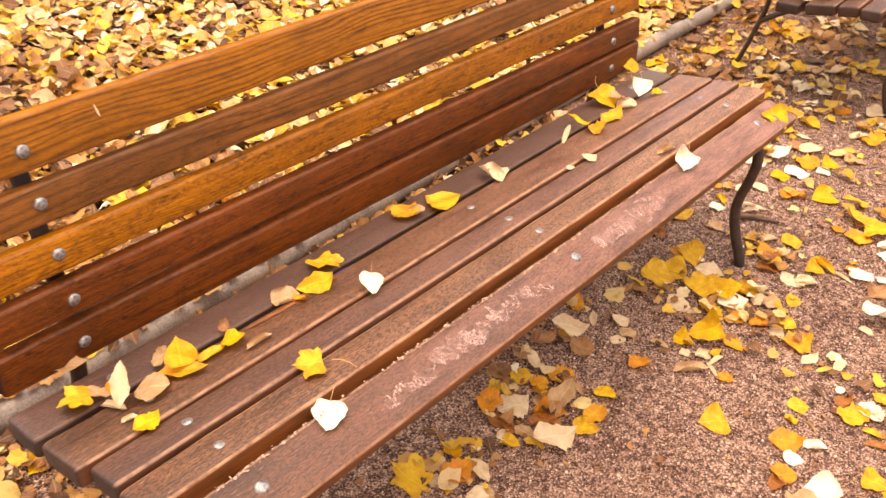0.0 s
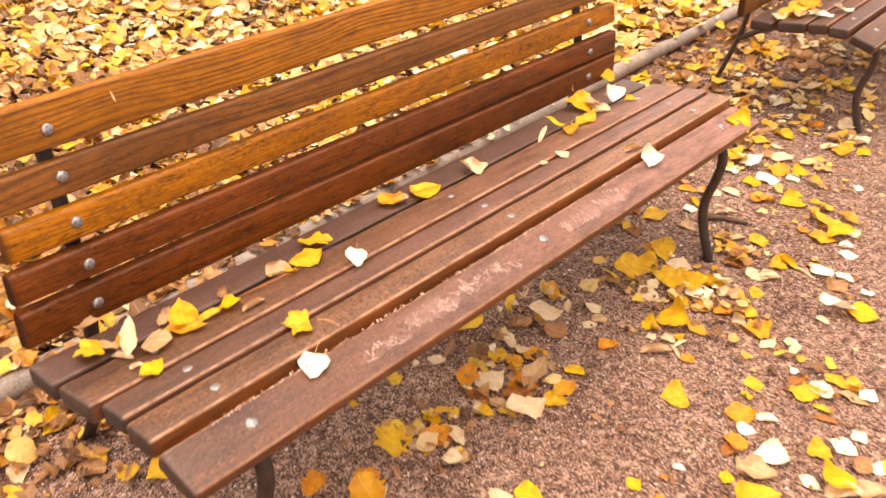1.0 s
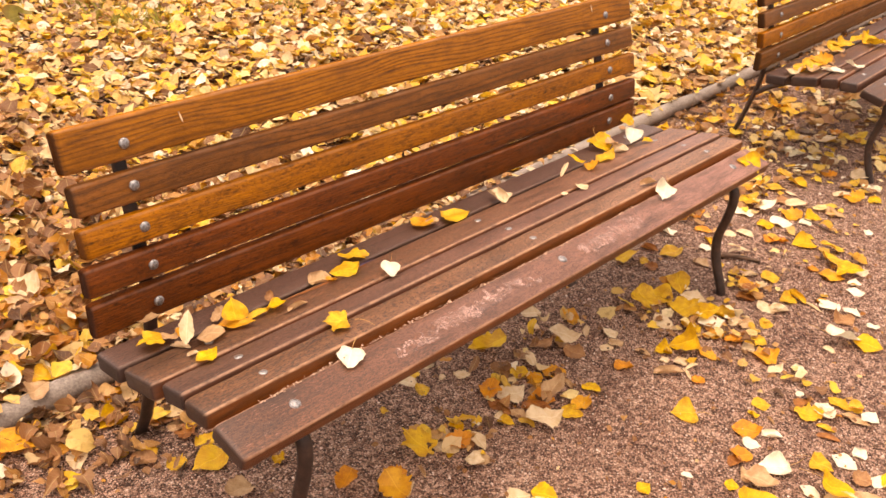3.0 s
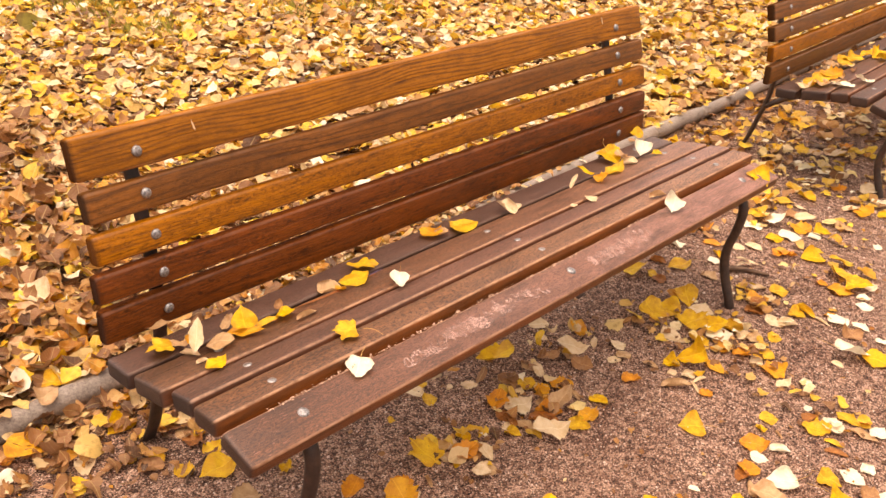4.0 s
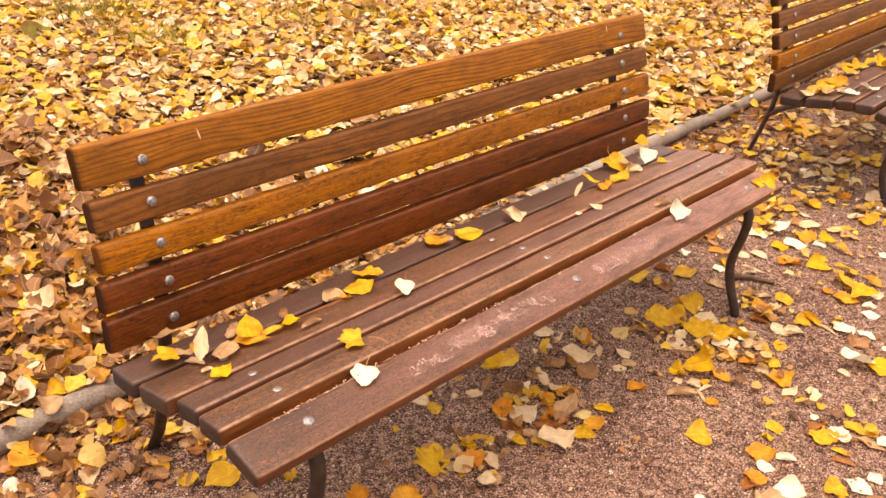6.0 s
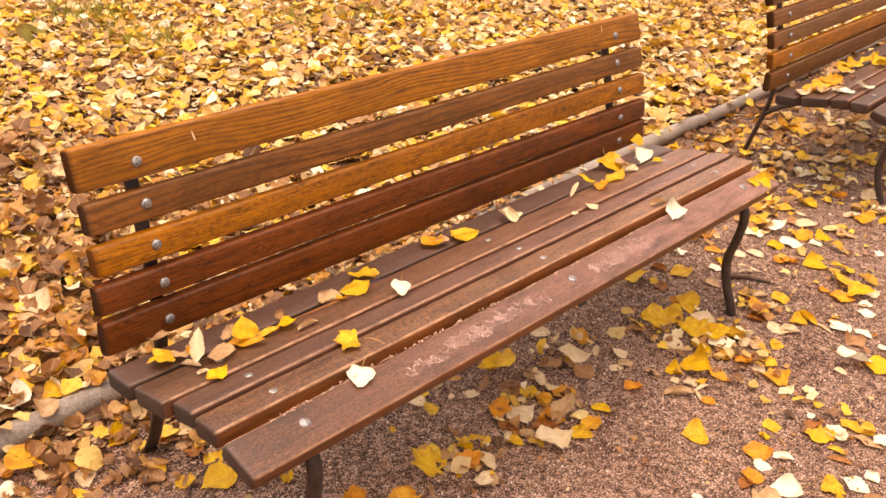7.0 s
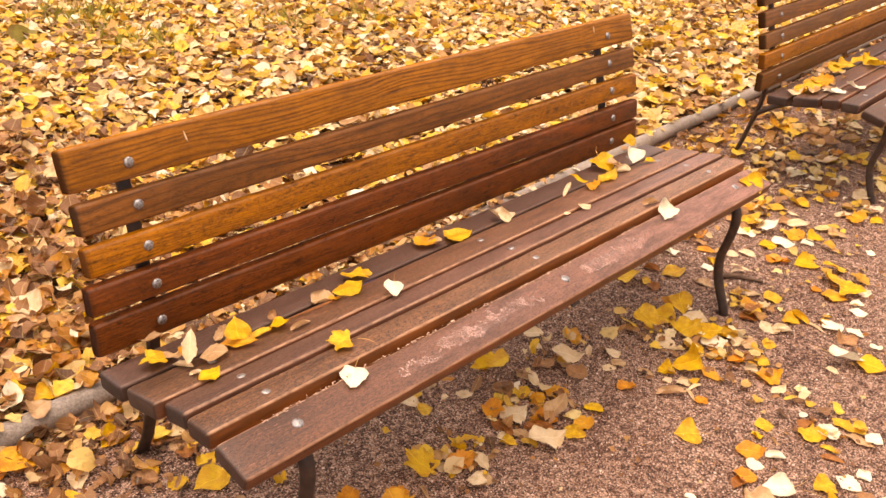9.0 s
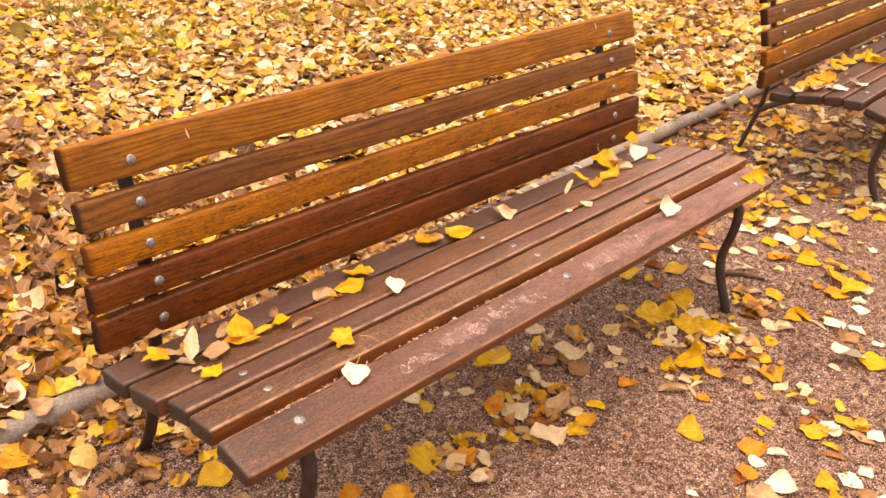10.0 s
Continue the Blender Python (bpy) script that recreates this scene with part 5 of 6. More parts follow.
ground_leaf("shred", "tan", 0.074, 0.038, 0.256, 183)
ground_leaf("shred", "green", 0.075, 3.875, 0.436, 77)
ground_leaf("oval", "gold", 0.127, 3.481, 0.549, 301)
ground_leaf("shred", "tan", 0.141, 3.534, 0.458, 93)
ground_leaf("shred", "amber", 0.129, 3.492, 0.642, 134)
ground_leaf("curl", "tan", 0.096, 3.592, 0.315, 144)
ground_leaf("oval", "tan", 0.097, 3.514, 0.727, 2)
ground_leaf("oval", "cream", 0.121, 3.780, 0.520, 74)

# leaves caught behind the pipe
ground_leaf("poplar", "pale", 0.047, 0.514, 0.91, 225, 0.048)
ground_leaf("poplar", "pale", 0.041, 0.567, 0.905, 83, 0.048)
ground_leaf("poplar", "yellow", 0.05, 0.758, 0.915, 56, 0.048)
ground_leaf("oval", "cream", 0.07, 0.849, 0.91, 174, 0.048)
ground_leaf("poplar", "cream", 0.055, 0.982, 0.908, 307, 0.048)
ground_leaf("poplar", "yellow", 0.054, 1.168, 0.908, 26, 0.048)
ground_leaf("poplar", "gold", 0.058, 1.303, 0.918, 52, 0.048)
ground_leaf("oval", "cream", 0.08, 1.43, 0.912, 0, 0.048)
ground_leaf("shred", "cream", 0.04, 0.67, 0.91, 290, 0.048)
ground_leaf("shred", "tan", 0.045, 1.08, 0.91, 77, 0.048)

# larger leaves on top of the litter
litter_leaf("poplar", "yellow", 0.069, 0.018, 0.884, 274)
litter_leaf("poplar", "gold", 0.057, -0.033, 0.976, 51)
litter_leaf("maple", "yellow", 0.077, -0.129, 0.953, 186)
litter_leaf("poplar", "gold", 0.062, -0.083, 0.882, 314)
litter_leaf("poplar", "pale", 0.059, 0.106, 1.077, 13)
litter_leaf("poplar", "yellow", 0.046, 0.154, 1.175, 36)
litter_leaf("poplar", "cream", 0.096, 0.069, 1.343, 106)
litter_leaf("maple", "tan", 0.081, -0.016, 1.087, 314)
litter_leaf("maple", "tan", 0.085, 0.026, 1.243, 192)
litter_leaf("shred", "tan", 0.062, 0.296, 0.906, 76)
litter_leaf("oval", "tan", 0.066, -0.065, 1.106, 324)
litter_leaf("poplar", "yellow", 0.038, -0.031, 1.225, 129)

# leaves on the seat of the near bench
bench_leaf("shred", "tan", -0.043, 0.323, 0.414, 279, -14, 0.073, 0.028)
bench_leaf("maple", "gold", -0.073, 0.332, 0.412, 158, -5, 0.054, 0.065)
bench_leaf("curl", "cream", -0.048, 0.281, 0.417, 288, -13, 0.052, 0.013)
bench_leaf("oval", "cream", -0.030, 0.280, 0.455, 49, -44, 0.072, 0.030)
bench_leaf("oval", "amber", -0.030, 0.293, 0.435, 270, 6, 0.051, 0.034)
bench_leaf("oval", "tan", 0.012, 0.265, 0.425, 308, -15, 0.063, 0.072)
bench_leaf("shred", "tan", 0.072, 0.325, 0.421, 354, -47, 0.041, 0.029)
bench_leaf("oval", "amber", 0.071, 0.269, 0.421, 312, -12, 0.093, 0.038)
bench_leaf("poplar", "yellow", 0.082, 0.287, 0.444, 70, -49, 0.053, 0.054)
bench_leaf("shred", "yellow", 0.175, 0.265, 0.424, 312, -13, 0.046, 0.053)
bench_leaf("curl", "gold", 0.129, 0.267, 0.424, 355, -7, 0.055, 0.021)
bench_leaf("shred", "brown", 0.199, 0.322, 0.415, 25, -49, 0.025, 0.022)
bench_leaf("curl", "tan", 0.202, 0.230, 0.427, 3, -0, 0.056, 0.012)
bench_leaf("oval", "yellow", -0.040, 0.199, 0.431, 347, -2, 0.048, 0.043)
bench_leaf("curl", "cream", -0.051, 0.232, 0.426, 349, -2, 0.026, 0.010)
bench_leaf("shred", "tan", -0.035, 0.422, 0.408, 306, -10, 0.060, 0.045)
bench_leaf("oval", "gold", 0.391, 0.292, 0.416, 159, 3, 0.082, 0.071)
bench_leaf("maple", "gold", 0.452, 0.342, 0.411, 269, -11, 0.074, 0.061)
bench_leaf("curl", "tan", 0.329, 0.310, 0.409, 334, -7, 0.054, 0.049)
bench_leaf("shred", "amber", 0.337, 0.277, 0.418, 267, -13, 0.041, 0.019)
bench_leaf("poplar", "pale", 0.436, 0.195, 0.438, 224, 4, 0.071, 0.043)
bench_leaf("shred", "amber", 0.704, 0.352, 0.410, 277, -12, 0.062, 0.071)
bench_leaf("curl", "tan", 0.719, 0.333, 0.415, 332, -19, 0.036, 0.031)
bench_leaf("poplar", "gold", 0.789, 0.328, 0.411, 106, 5, 0.074, 0.085)
bench_leaf("curl", "cream", 0.952, 0.313, 0.421, 255, 4, 0.075, 0.036)
bench_leaf("curl", "cream", 0.973, 0.297, 0.421, 16, -2, 0.052, 0.022)
bench_leaf("maple", "gold", 0.212, 0.105, 0.443, 147, -3, 0.053, 0.063)
bench_leaf("poplar", "pale", 0.154, 0.015, 0.424, 217, 11, 0.063, 0.055)
bench_leaf("oval", "cream", 1.151, 0.183, 0.433, 344, -3, 0.044, 0.040)
bench_leaf("curl", "cream", 1.082, 0.188, 0.432, 0, -0, 0.023, 0.020)
bench_leaf("curl", "tan", 1.297, 0.064, 0.441, 349, 1, 0.065, 0.019)
bench_leaf("poplar", "pale", 1.294, 0.009, 0.432, 201, 20, 0.062, 0.056)
bench_leaf("poplar", "yellow", 1.495, 0.352, 0.415, 254, 10, 0.083, 0.085)
bench_leaf("oval", "yellow", 1.310, 0.315, 0.427, 262, 9, 0.085, 0.017)
bench_leaf("shred", "amber", 1.310, 0.255, 0.428, 313, -17, 0.053, 0.061)
bench_leaf("oval", "gold", 1.401, 0.273, 0.421, 354, -4, 0.082, 0.049)
bench_leaf("curl", "cream", 1.507, 0.293, 0.413, 304, -14, 0.055, 0.063)
bench_leaf("shred", "tan", 1.500, 0.317, 0.427, 243, 4, 0.064, 0.036)
bench_leaf("poplar", "yellow", 1.743, 0.423, 0.420, 39, -37, 0.058, 0.044)
bench_leaf("poplar", "pale", 1.575, 0.296, 0.441, 206, 32, 0.061, 0.059)
bench_leaf("poplar", "yellow", 1.619, 0.264, 0.423, 275, -15, 0.034, 0.039)
bench_leaf("curl", "cream", 1.232, 0.300, 0.425, 23, -10, 0.085, 0.015)
bench_leaf("poplar", "yellow", 1.728, -0.032, 0.406, 254, 22, 0.073, 0.084)

# leaves on the far bench's seat
for shape, tint, size, x, y, turn, rise in (
        ("oval", "gold", 0.10, -0.01, 0.285, 120, 15), ("poplar", "cream", 0.09, -0.10, 0.32, 30, 10), ("shred", "amber", 0.10, 0.05, 0.27, 310, 25),
        ("oval", "pale", 0.10, -0.05, 0.185, 80, 0), ("poplar", "pale", 0.10, 0.06, 0.14, 10, 8), ("shred", "gold", 0.08, -0.05, 0.27, 300, 20),
        ("oval", "orange", 0.09, 0.10, 0.30, 315, 20), ("poplar", "yellow", 0.10, 0.57, 0.25, 310, 20), ("shred", "gold", 0.11, 0.50, 0.20, 150, 10),
        ("oval", "yellow", 0.09, 0.64, 0.17, 220, 0), ("poplar", "cream", 0.07, 0.22, 0.34, 300, 12), ("oval", "tan", 0.09, 0.02, 0.23, 60, 0),
        ("shred", "tan", 0.08, -0.08, 0.255, 20, 10), ("poplar", "gold", 0.08, 0.03, 0.30, 300, 30), ("curl", "tan", 0.08, 0.12, 0.26, 40, 0), ("oval", "cream", 0.08, -0.02, 0.21, 70, 0),
        ("poplar", "gold", 0.08, -0.06, 0.30, 310, 22), ("shred", "brown", 0.07, 0.09, 0.33, 0, 10), ("oval", "gold", 0.09, 0.36, 0.33, 300, 20), ("poplar", "yellow", 0.08, 0.43, 0.35, 305, 20),
        ("shred", "tan", 0.08, 0.30, 0.36, 20, 10), ("oval", "cream", 0.08, 0.33, 0.30, 60, 5), ("poplar", "gold", 0.09, 0.50, 0.33, 300, 15), ("oval", "yellow", 0.10, 0.60, 0.30, 320, 15),
        ("curl", "brown", 0.06, 0.25, 0.25, 10, 0)):
    seat_leaf(shape, tint, size, x, y, turn, BENCH_2, stand=rise)


# single leaves on the edging and the litter
lay_leaf("poplar", "tan", 0.07, pose(-0.13, EDGE_Y - 0.012, 0.064, 14, 0, 20), "the pipe edging", "leaves on the pipe")
lay_leaf("poplar", "olive", 0.18, pose(1.43, 4.28, 0.05, 48, 0, 15), "the leaf litter", "leaves on the litter")


def leaf_heap(name, label, count, place, material, seed, size=(0.03, 0.07), height=0.03, tilt=28.0, base=0.004, rings=1, curl=1.0):
    """Many small leaves in one mesh; place gives a spot from a random generator."""
    rng = np.random.default_rng(seed)
    n = 14
    angles = np.linspace(0, 2 * np.pi, n, endpoint=False)
    rims = []
    for k in range(9):
        tip = 0.12 * np.exp(-(np.minimum(angles, 2 * np.pi - angles) / 0.35) ** 2)
        r = (0.42 + tip) * rng.uniform(0.92, 1.07, n)
        if k in (2, 5, 8):
            r = r * np.where(np.arange(n) % 2 == 0, 1.07, 0.87)
        squash = (0.95, 0.72, 0.95, 0.85, 0.55, 0.9, 0.62, 1.0, 0.8)[k]
        rims.append(np.stack([r * np.cos(angles), r * np.sin(angles) * squash], 1))
    rims = np.array(rims)
    spots = np.array([place(rng) for _ in range(count)])
    s = rng.uniform(size[0], size[1], count) * (1 + 0.25 * rng.standard_normal(count)).clip(0.6, 1.6)
    rim = rims[rng.integers(0, 9, count)]
    flat = np.concatenate([np.zeros((count, 1, 2))] + [rim * (k + 1) / rings for k in range(rings)], 1)
    per = 1 + n * rings
    x, y = flat[..., 0], flat[..., 1]
    cup, bow = rng.normal(0.15, 0.4 * curl, (count, 1)), rng.normal(0.0, 0.4 * curl, (count, 1))
    fold, ripple, ph = rng.uniform(0, 0.3, (count, 1)), rng.uniform(0.02, 0.09, (count, 1)), rng.uniform(0, 6.28, (count, 1))
    ang, far = np.arctan2(y, x), np.sqrt(x * x + y * y) * 2
    z = cup * y * y + bow * x * x + fold * np.abs(y) + ripple * np.sin(3 * ang + ph) * far + 0.02 * rng.standard_normal((count, per)) * far * curl
    local = np.stack([x, y, z], 2) * s[:, None, None]
    tx, ty = np.radians(rng.normal(0, tilt, count)), np.radians(rng.normal(0, tilt, count))
    tz = rng.uniform(0, 2 * np.pi, count)
    cx, sx, cy, sy, cz, sz = np.cos(tx), np.sin(tx), np.cos(ty), np.sin(ty), np.cos(tz), np.sin(tz)
    zero, one = np.zeros(count), np.ones(count)
    rx = np.stack([one, zero, zero, zero, cx, -sx, zero, sx, cx], 1).reshape(-1, 3, 3)
    ry = np.stack([cy, zero, sy, zero, one, zero, -sy, zero, cy], 1).reshape(-1, 3, 3)
    rz = np.stack([cz, -sz, zero, sz, cz, zero, zero, zero, one], 1).reshape(-1, 3, 3)
    rot = rx @ ry @ rz
    pts = np.einsum("nij,nkj->nki", rot, local)
    lift = base - pts[..., 2].min(1).clip(-0.02, 0) + rng.uniform(0, height, count)
    pts[..., 0] += spots[:, :1]
    pts[..., 1] += spots[:, 1:2]
    pts[..., 2] += (lift + ground_z(spots[:, 0], spots[:, 1]) * (spots[:, 1] < 0.8))[:, None]
    tri = [(0, 1 + i, 1 + (i + 1) % n) for i in range(n)]
    for k in range(rings - 1):
        a, b = 1 + k * n, 1 + (k + 1) * n
        for i in range(n):
            j = (i + 1) % n
            tri += [(a + i, b + i, b + j), (a + i, b + j, a + j)]
    tri = np.array(tri)
    faces = (np.arange(count)[:, None, None] * per + tri[None]).reshape(-1, 3)
    me = bpy.data.meshes.new(name)
    me.vertices.add(count * per)
    me.vertices.foreach_set("co", pts.reshape(-1))
    me.loops.add(len(faces) * 3)
    me.loops.foreach_set("vertex_index", faces.reshape(-1))
    me.polygons.add(len(faces))
    me.polygons.foreach_set("loop_start", np.arange(0, len(faces) * 3, 3))
    me.polygons.foreach_set("loop_total", np.full(len(faces), 3))
    me.polygons.foreach_set("use_smooth", np.ones(len(faces), bool))
    uv = me.uv_layers.new(name="UVMap")
    coords = (flat + np.array([0.5, 0.0])).reshape(-1, 2)
    uv.data.foreach_set("uv", coords[faces.reshape(-1)].reshape(-1))
    me.update()
    me.validate()
    me.materials.append(material)
    return tagged(new(name, me), label, "leaf litter", kind="stuff")


def near_litter(rng):
    while True:
        x, y = rng.uniform(-1.4, 9.0), rng.uniform(0.0, 6.2)
        if math.hypot(x - 0.55, y - 2.45) < 0.4 and rng.random() < 0.6:
            continue
        if y > EDGE_Y + EDGE_SLOPE * x + 0.05 and y < 3.0 + 1.45 * (x + 0.6) and x + 1.35 * y < 11.5:
            return x, y


def side_litter(rng):
    while True:
        x, y = rng.uniform(-5.5, 11.0), rng.uniform(0.6, 8.0)
        seen = x > -1.4 and y < 3.0 + 1.45 * (x + 0.6) and x + 1.35 * y < 11.5
        if y > EDGE_Y + EDGE_SLOPE * x + 0.05 and not seen:
            return x, y


def far_litter(rng):
    while True:
        r, a = 16 * math.sqrt(rng.random()), rng.uniform(0, math.pi)
        x, y = 3 + r * math.cos(a), EDGE_Y + 0.1 + r * math.sin(a)
        if y > EDGE_Y + EDGE_SLOPE * x + 0.06:
            return x, y


def by_the_edge(rng):
    """Leaves caught along the pipe and behind the benches."""
    while True:
        x = rng.uniform(-1.3, 6.0)
        edge = EDGE_Y + EDGE_SLOPE * x - 0.035
        y = edge - abs(rng.normal(0, 0.17 if x < 2 else 0.3))
        if y > 0.1 and (x < 2.1 or rng.random() < 0.4):
            return x, y


def open_path(rng):
    """Leaves over the gravel, thicker towards the far bench."""
    while True:
        x, y = rng.uniform(-2.0, 9.0), rng.uniform(-2.5, 0.8)
        crowd = 0.08 + 0.8 * min(1.0, max(0.0, (x - 1.7) / 1.0))
        if -0.35 < x < 2.75 and y > -0.75 and (x < 2.0 or y < 0.2):
            continue
        if rng.random() < crowd:
            return x, y


def in_clusters(rng):
    """Small leaves and scraps gathered round the larger heaps on the path."""
    cx, cy, sx, sy = ((0.79, 0.05, 0.07, 0.06), (0.79, 0.05, 0.10, 0.08), (0.50, 0.05, 0.06, 0.05), (1.35, 0.03, 0.10, 0.08), (1.38, -0.08, 0.10, 0.08), (1.72, -0.06, 0.07, 0.06),
                      (1.46, -0.22, 0.08, 0.06), (1.33, -0.48, 0.09, 0.07), (2.05, -0.17, 0.12, 0.1), (1.0, 0.16, 0.10, 0.05))[rng.integers(0, 10)]
    return cx + rng.normal(0, sx), cy + rng.normal(0, sy)


def brown_corner(rng):
    while True:
        x, y = rng.uniform(-1.3, 1.3), rng.uniform(0.9, 3.0)
        if rng.random() < 1.2 - 0.5 * max(0.0, x + 0.3) - 0.3 * (y - 0.9):
            return x, y


def under_far_bench(rng):
    """Broken leaves gathered under the second bench."""
    x, y = rng.uniform(2.3, 4.6), rng.uniform(0.16, 0.84)
    return x, y


def beside_far_leg(rng):
    """Small leaves strewn between the two benches."""
    while True:
        x, y = rng.uniform(1.85, 3.4), rng.uniform(-0.4, 0.5)
        if rng.random() < 0.25 + 0.75 * (x - 1.85) / 1.2:
            return x, y


def dark_hollow(rng):
    """A sodden brown patch in the litter behind the near bench."""
    return 0.6 + rng.normal(0, 0.26), 2.5 + rng.normal(0, 0.24)


def on_pipe(rng):
    x = rng.uniform(-0.4, 6.0)
    return x, EDGE_Y + EDGE_SLOPE * x + rng.normal(0, 0.02)


def behind_seat(rng):
    x = rng.uniform(0.0, 1.75)
    return x, EDGE_Y + EDGE_SLOPE * x + rng.uniform(-0.03, 0.06)


def near_path(rng):
    return rng.uniform(-0.7, 3.6), rng.uniform(-1.0, 0.8)


leaf_heap("leaf_litter", "thick layer of yellow, cream and brown fallen leaves", 25000, near_litter, LITTER, 3, (0.034, 0.088), 0.034, 17, rings=2, curl=1.5)
leaf_heap("leaf_debris", "flattened brown leaves beneath the fresh litter", 9000, near_litter, DEBRIS, 44, (0.05, 0.09), 0.006, 8)
leaf_heap("leaf_litter", "fallen leaves spread thinly over the farther ground", 16000, far_litter, LITTER, 4, (0.035, 0.075), 0.02, 20)
leaf_heap("leaf_litter", "thick leaf layer to the sides of the benches", 18000, side_litter, LITTER, 14, (0.042, 0.09), 0.03, 15)
leaf_heap("leaf_debris", "brown crumpled leaf debris along the pipe edging", 2100, by_the_edge, DEBRIS, 5, (0.015, 0.055), 0.012, 24, rings=2, curl=2.2)
leaf_heap("leaf_debris", "dark brown crumpled leaves over the litter behind the bench", 3300, brown_corner, DEBRIS, 25, (0.03, 0.08), 0.03, 22, 0.028, rings=2, curl=2.2)
leaf_heap("leaf_drift", "pale and yellow leaves drifted against the pipe edging", 170, by_the_edge, LITTER, 15, (0.03, 0.065), 0.016, 18, rings=2, curl=1.6)
leaf_heap("leaf_drift", "small leaves lying on and against the pipe", 80, on_pipe, LITTER, 16, (0.025, 0.06), 0.006, 14, 0.058)
leaf_heap("leaf_debris", "broken leaves heaped on the pipe behind the bench", 230, behind_seat, DEBRIS, 41, (0.015, 0.055), 0.008, 14, 0.060, rings=2, curl=2.0)
leaf_heap("leaf_scatter", "yellow, cream and brown leaves scattered over the gravel", 3100, open_path, LITTER, 6, (0.03, 0.08), 0.004, 10, rings=2, curl=1.5)
leaf_heap("leaf_scraps", "small yellow and pale leaves heaped between larger ones", 120, in_clusters, LITTER, 31, (0.015, 0.05), 0.006, 16, rings=2, curl=1.6)
leaf_heap("leaf_scraps", "small brown leaf scraps between larger leaves", 95, in_clusters, DEBRIS, 32, (0.012, 0.05), 0.006, 18, rings=2, curl=2.0)
leaf_heap("leaf_crumbs", "small broken leaf crumbs on the gravel", 1100, near_path, DEBRIS, 7, (0.006, 0.02), 0.002, 14)


leaf_heap("leaf_debris", "broken brown leaves gathered under the second bench", 170, under_far_bench, DEBRIS, 51, (0.025, 0.07), 0.008, 14, rings=2, curl=1.8)
leaf_heap("leaf_scatter", "pale and yellow leaves under the second bench", 120, under_far_bench, LITTER, 52, (0.03, 0.075), 0.01, 12, rings=2, curl=1.6)
leaf_heap("leaf_scatter", "small pale leaves strewn between the benches", 150, beside_far_leg, LITTER, 53, (0.02, 0.06), 0.004, 9, rings=2, curl=1.5)
leaf_heap("leaf_debris", "sodden dark brown leaves in a hollow of the litter", 110, dark_hollow, DEBRIS, 54, (0.03, 0.085), 0.02, 20, 0.045, rings=2, curl=2.2)


def seat_gaps(rng):
    return 1.5 * rng.random() ** 1.3 - 0.05, 0.0245 + rng.normal(0, 0.0022)


leaf_heap("bark_crumbs", "tiny pale crumbs along the seat's gaps", 330, seat_gaps, CRUMB, 18, (0.002, 0.006), 0.0006, 14, 0.4228)


def grass_tufts():
    rng = np.random.default_rng(12)
    verts, faces = [], []
    for cx, cy in ((1.86, 4.8), (1.94, 4.51), (2.15, 4.71), (1.91, 3.98), (2.03, 3.79), (2.94, 3.76), (3.38, 3.59)):
        for _ in range(110):
            x, y = cx + rng.normal(0, 0.14), cy + rng.normal(0, 0.12)
            h, a, lean = rng.uniform(0.05, 0.10), rng.uniform(0, 6.28), rng.uniform(0.01, 0.05)
            dx, dy = 0.002 * math.cos(a), 0.002 * math.sin(a)
            k = len(verts)
            verts += [(x - dx, y - dy, 0), (x + dx, y + dy, 0), (x + dx - lean * 0.4 * dy * 300, y + dy + lean * 0.4 * dx * 300, h * 0.6), (x - lean * dy * 500, y + lean * dx * 500, h)]
            faces += [(k, k + 1, k + 2), (k, k + 2, k + 3)]
    me = bpy.data.meshes.new("grass")
    me.from_pydata(verts, [], faces)
    me.materials.append(GRASS)
    return tagged(new("grass", me), "thin green grass tufts among the fallen leaves", "grass", kind="stuff")


grass_tufts()


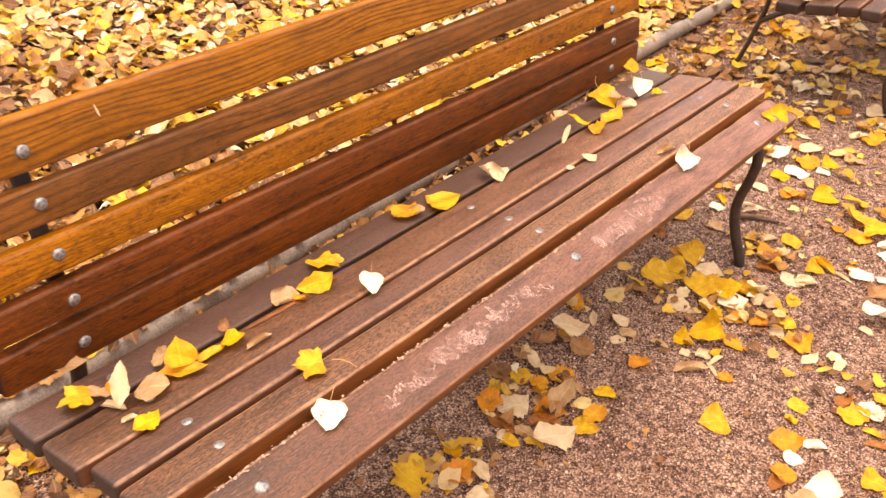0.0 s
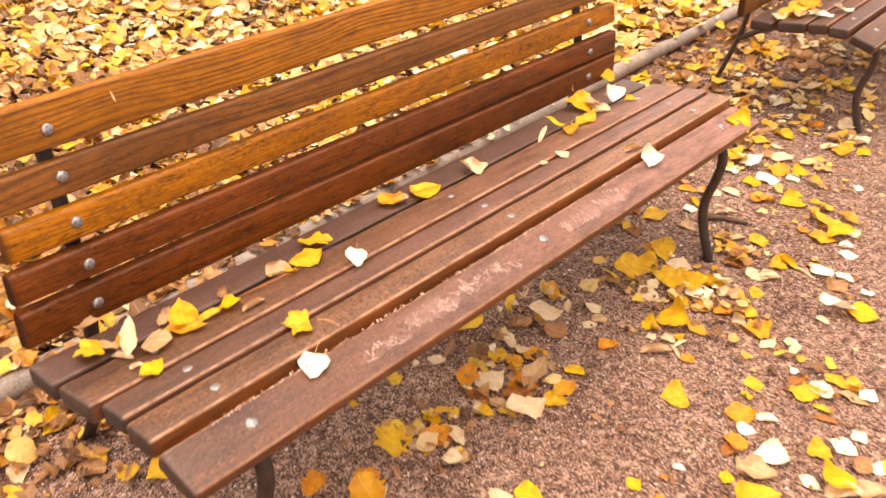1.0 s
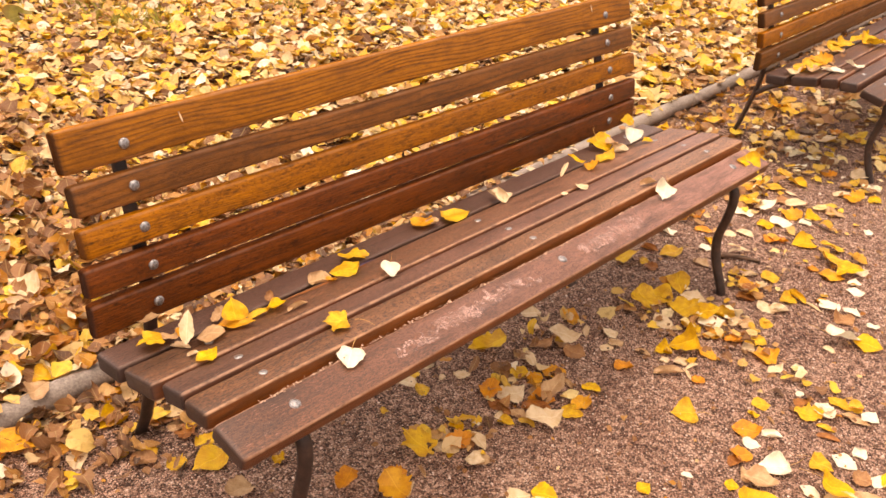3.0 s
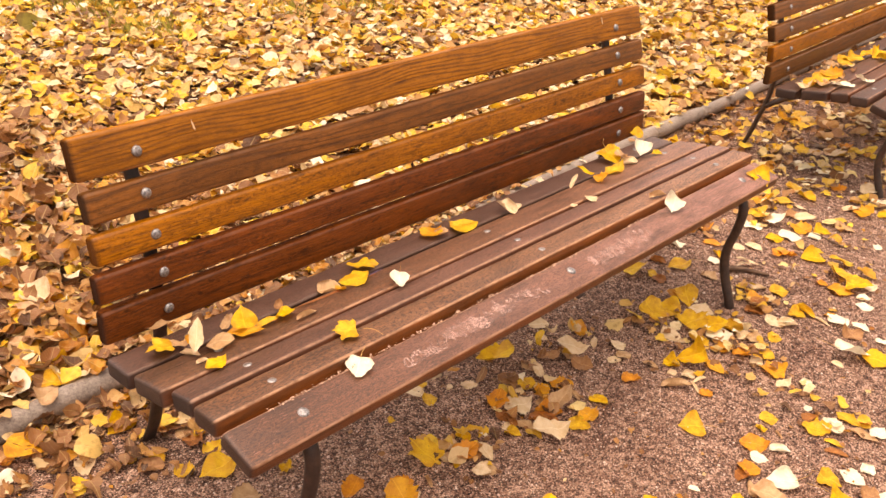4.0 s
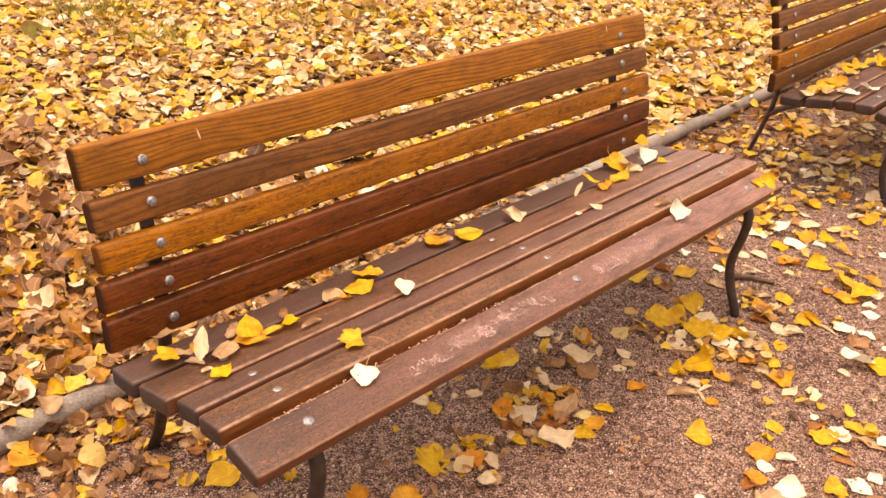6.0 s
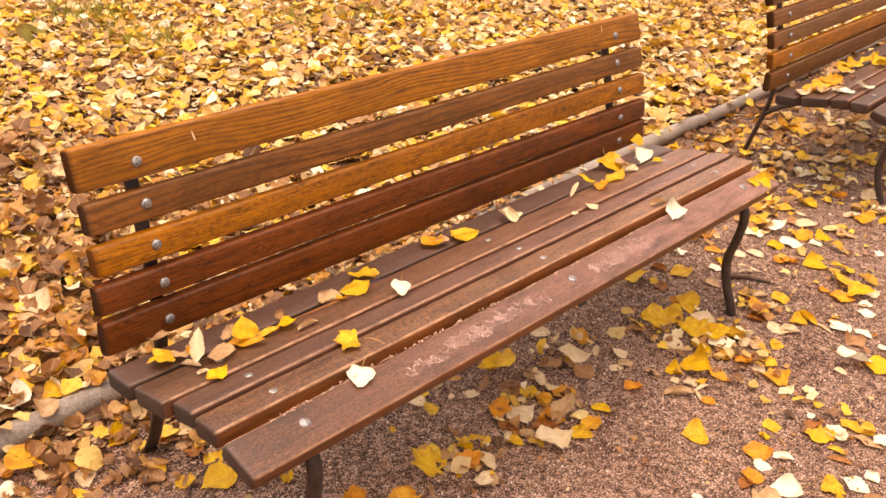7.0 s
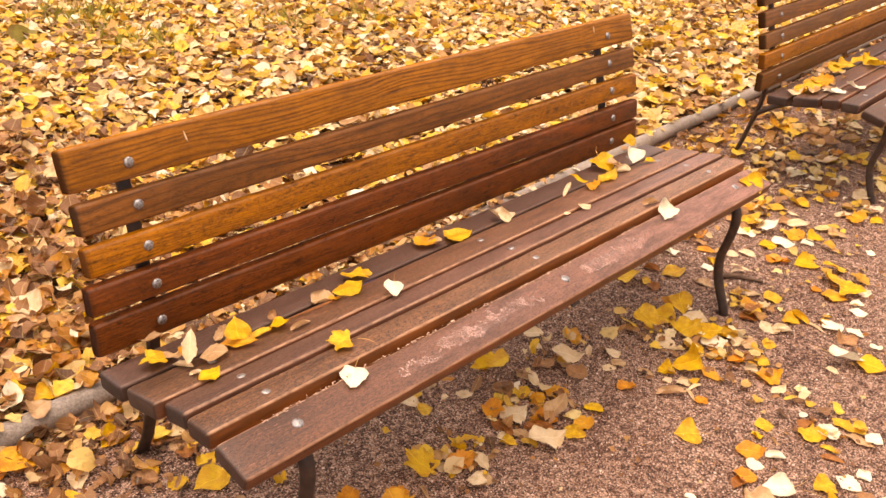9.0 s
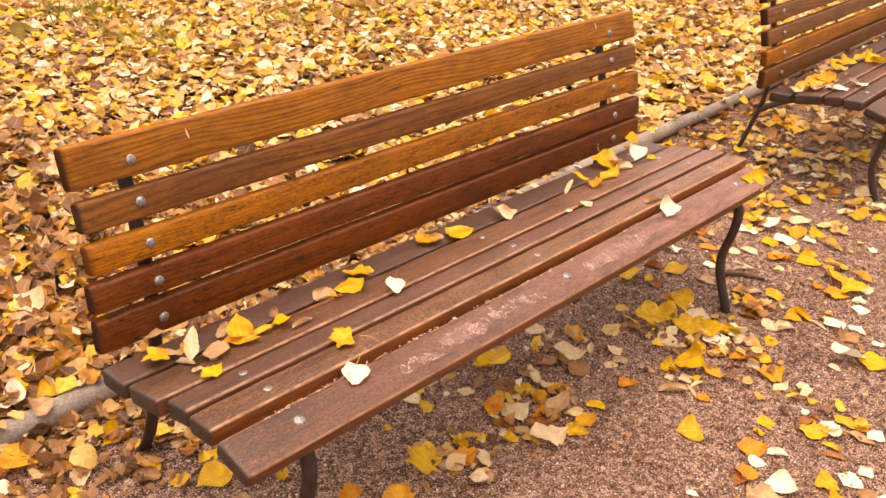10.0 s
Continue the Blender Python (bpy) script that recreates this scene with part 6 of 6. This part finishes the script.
def twig(x, y, length, turn, thick, z=0.008):
    rng = random.Random(f"{x}{y}")
    bm = bmesh.new()
    rings = []
    for i in range(9):
        t = i / 8
        r = thick * (1 - 0.5 * t)
        yy, zz = 0.04 * length * math.sin(5 * t + rng.random()), 0.003 * math.sin(4 * t)
        rings.append([bm.verts.new((length * (t - 0.5), yy + r * math.cos(1.257 * k), zz + r * math.sin(1.257 * k))) for k in range(5)])
    for a, b in zip(rings, rings[1:]):
        for k in range(5):
            bm.faces.new((a[k], a[(k + 1) % 5], b[(k + 1) % 5], b[k]))
    bm.faces.new(rings[0])
    bm.faces.new(rings[-1])
    bmesh.ops.recalc_face_normals(bm, faces=bm.faces)
    ob = new("twig", mesh_of("twig", bm, TWIG.mat))
    ob.matrix_basis = pose(x, y, ground_z(x, y) + z, 0, 0, turn)
    return tagged(ob, "dry brown twig lying on the gravel", "twig", "twigs")


twig(1.905, 0.01, 0.13, -55, 0.011, 0.009)
twig(-0.06, 0.56, 0.12, 20, 0.004)
twig(0.02, 0.42, 0.11, 35, 0.0035)
twig(2.35, -0.05, 0.15, 80, 0.003)
twig(0.35, 0.62, 0.14, -10, 0.003)


def loose_gravel(count):
    """Loose stones standing proud of the path's surface."""
    rng = np.random.default_rng(8)
    octa = np.array([(1, 0, 0), (0, 1, 0), (-1, 0, 0), (0, -1, 0), (0, 0, 0.9), (0, 0, -0.6)])
    tri = np.array([(0, 1, 4), (1, 2, 4), (2, 3, 4), (3, 0, 4), (1, 0, 5), (2, 1, 5), (3, 2, 5), (0, 3, 5)])
    x, y = rng.uniform(-0.7, 3.4, count), rng.uniform(-1.1, 0.84, count)
    s = rng.gamma(4.0, 0.00047, count).clip(0.001, 0.007)
    a = rng.uniform(0, 6.28, count)
    base = octa[None] * rng.uniform(0.65, 1.25, (count, 6, 1)) * s[:, None, None]
    px = base[..., 0] * np.cos(a)[:, None] - base[..., 1] * np.sin(a)[:, None] + x[:, None]
    py = base[..., 0] * np.sin(a)[:, None] + base[..., 1] * np.cos(a)[:, None] + y[:, None]
    gz = ground_z(x, y)
    pz = base[..., 2] + gz[:, None] + 0.2 * s[:, None]
    pts = np.stack([px, py, pz], 2)
    faces = (np.arange(count)[:, None, None] * 6 + tri[None]).reshape(-1, 3)
    me = bpy.data.meshes.new("gravel")
    me.vertices.add(count * 6)
    me.vertices.foreach_set("co", pts.reshape(-1))
    me.loops.add(len(faces) * 3)
    me.loops.foreach_set("vertex_index", faces.reshape(-1))
    me.polygons.add(len(faces))
    me.polygons.foreach_set("loop_start", np.arange(0, len(faces) * 3, 3))
    me.polygons.foreach_set("loop_total", np.full(len(faces), 3))
    me.update()
    me.materials.append(PEBBLE.mat)
    return tagged(new("gravel", me), "loose pinkish grey gravel on the path", "gravel", kind="stuff")


loose_gravel(85000)
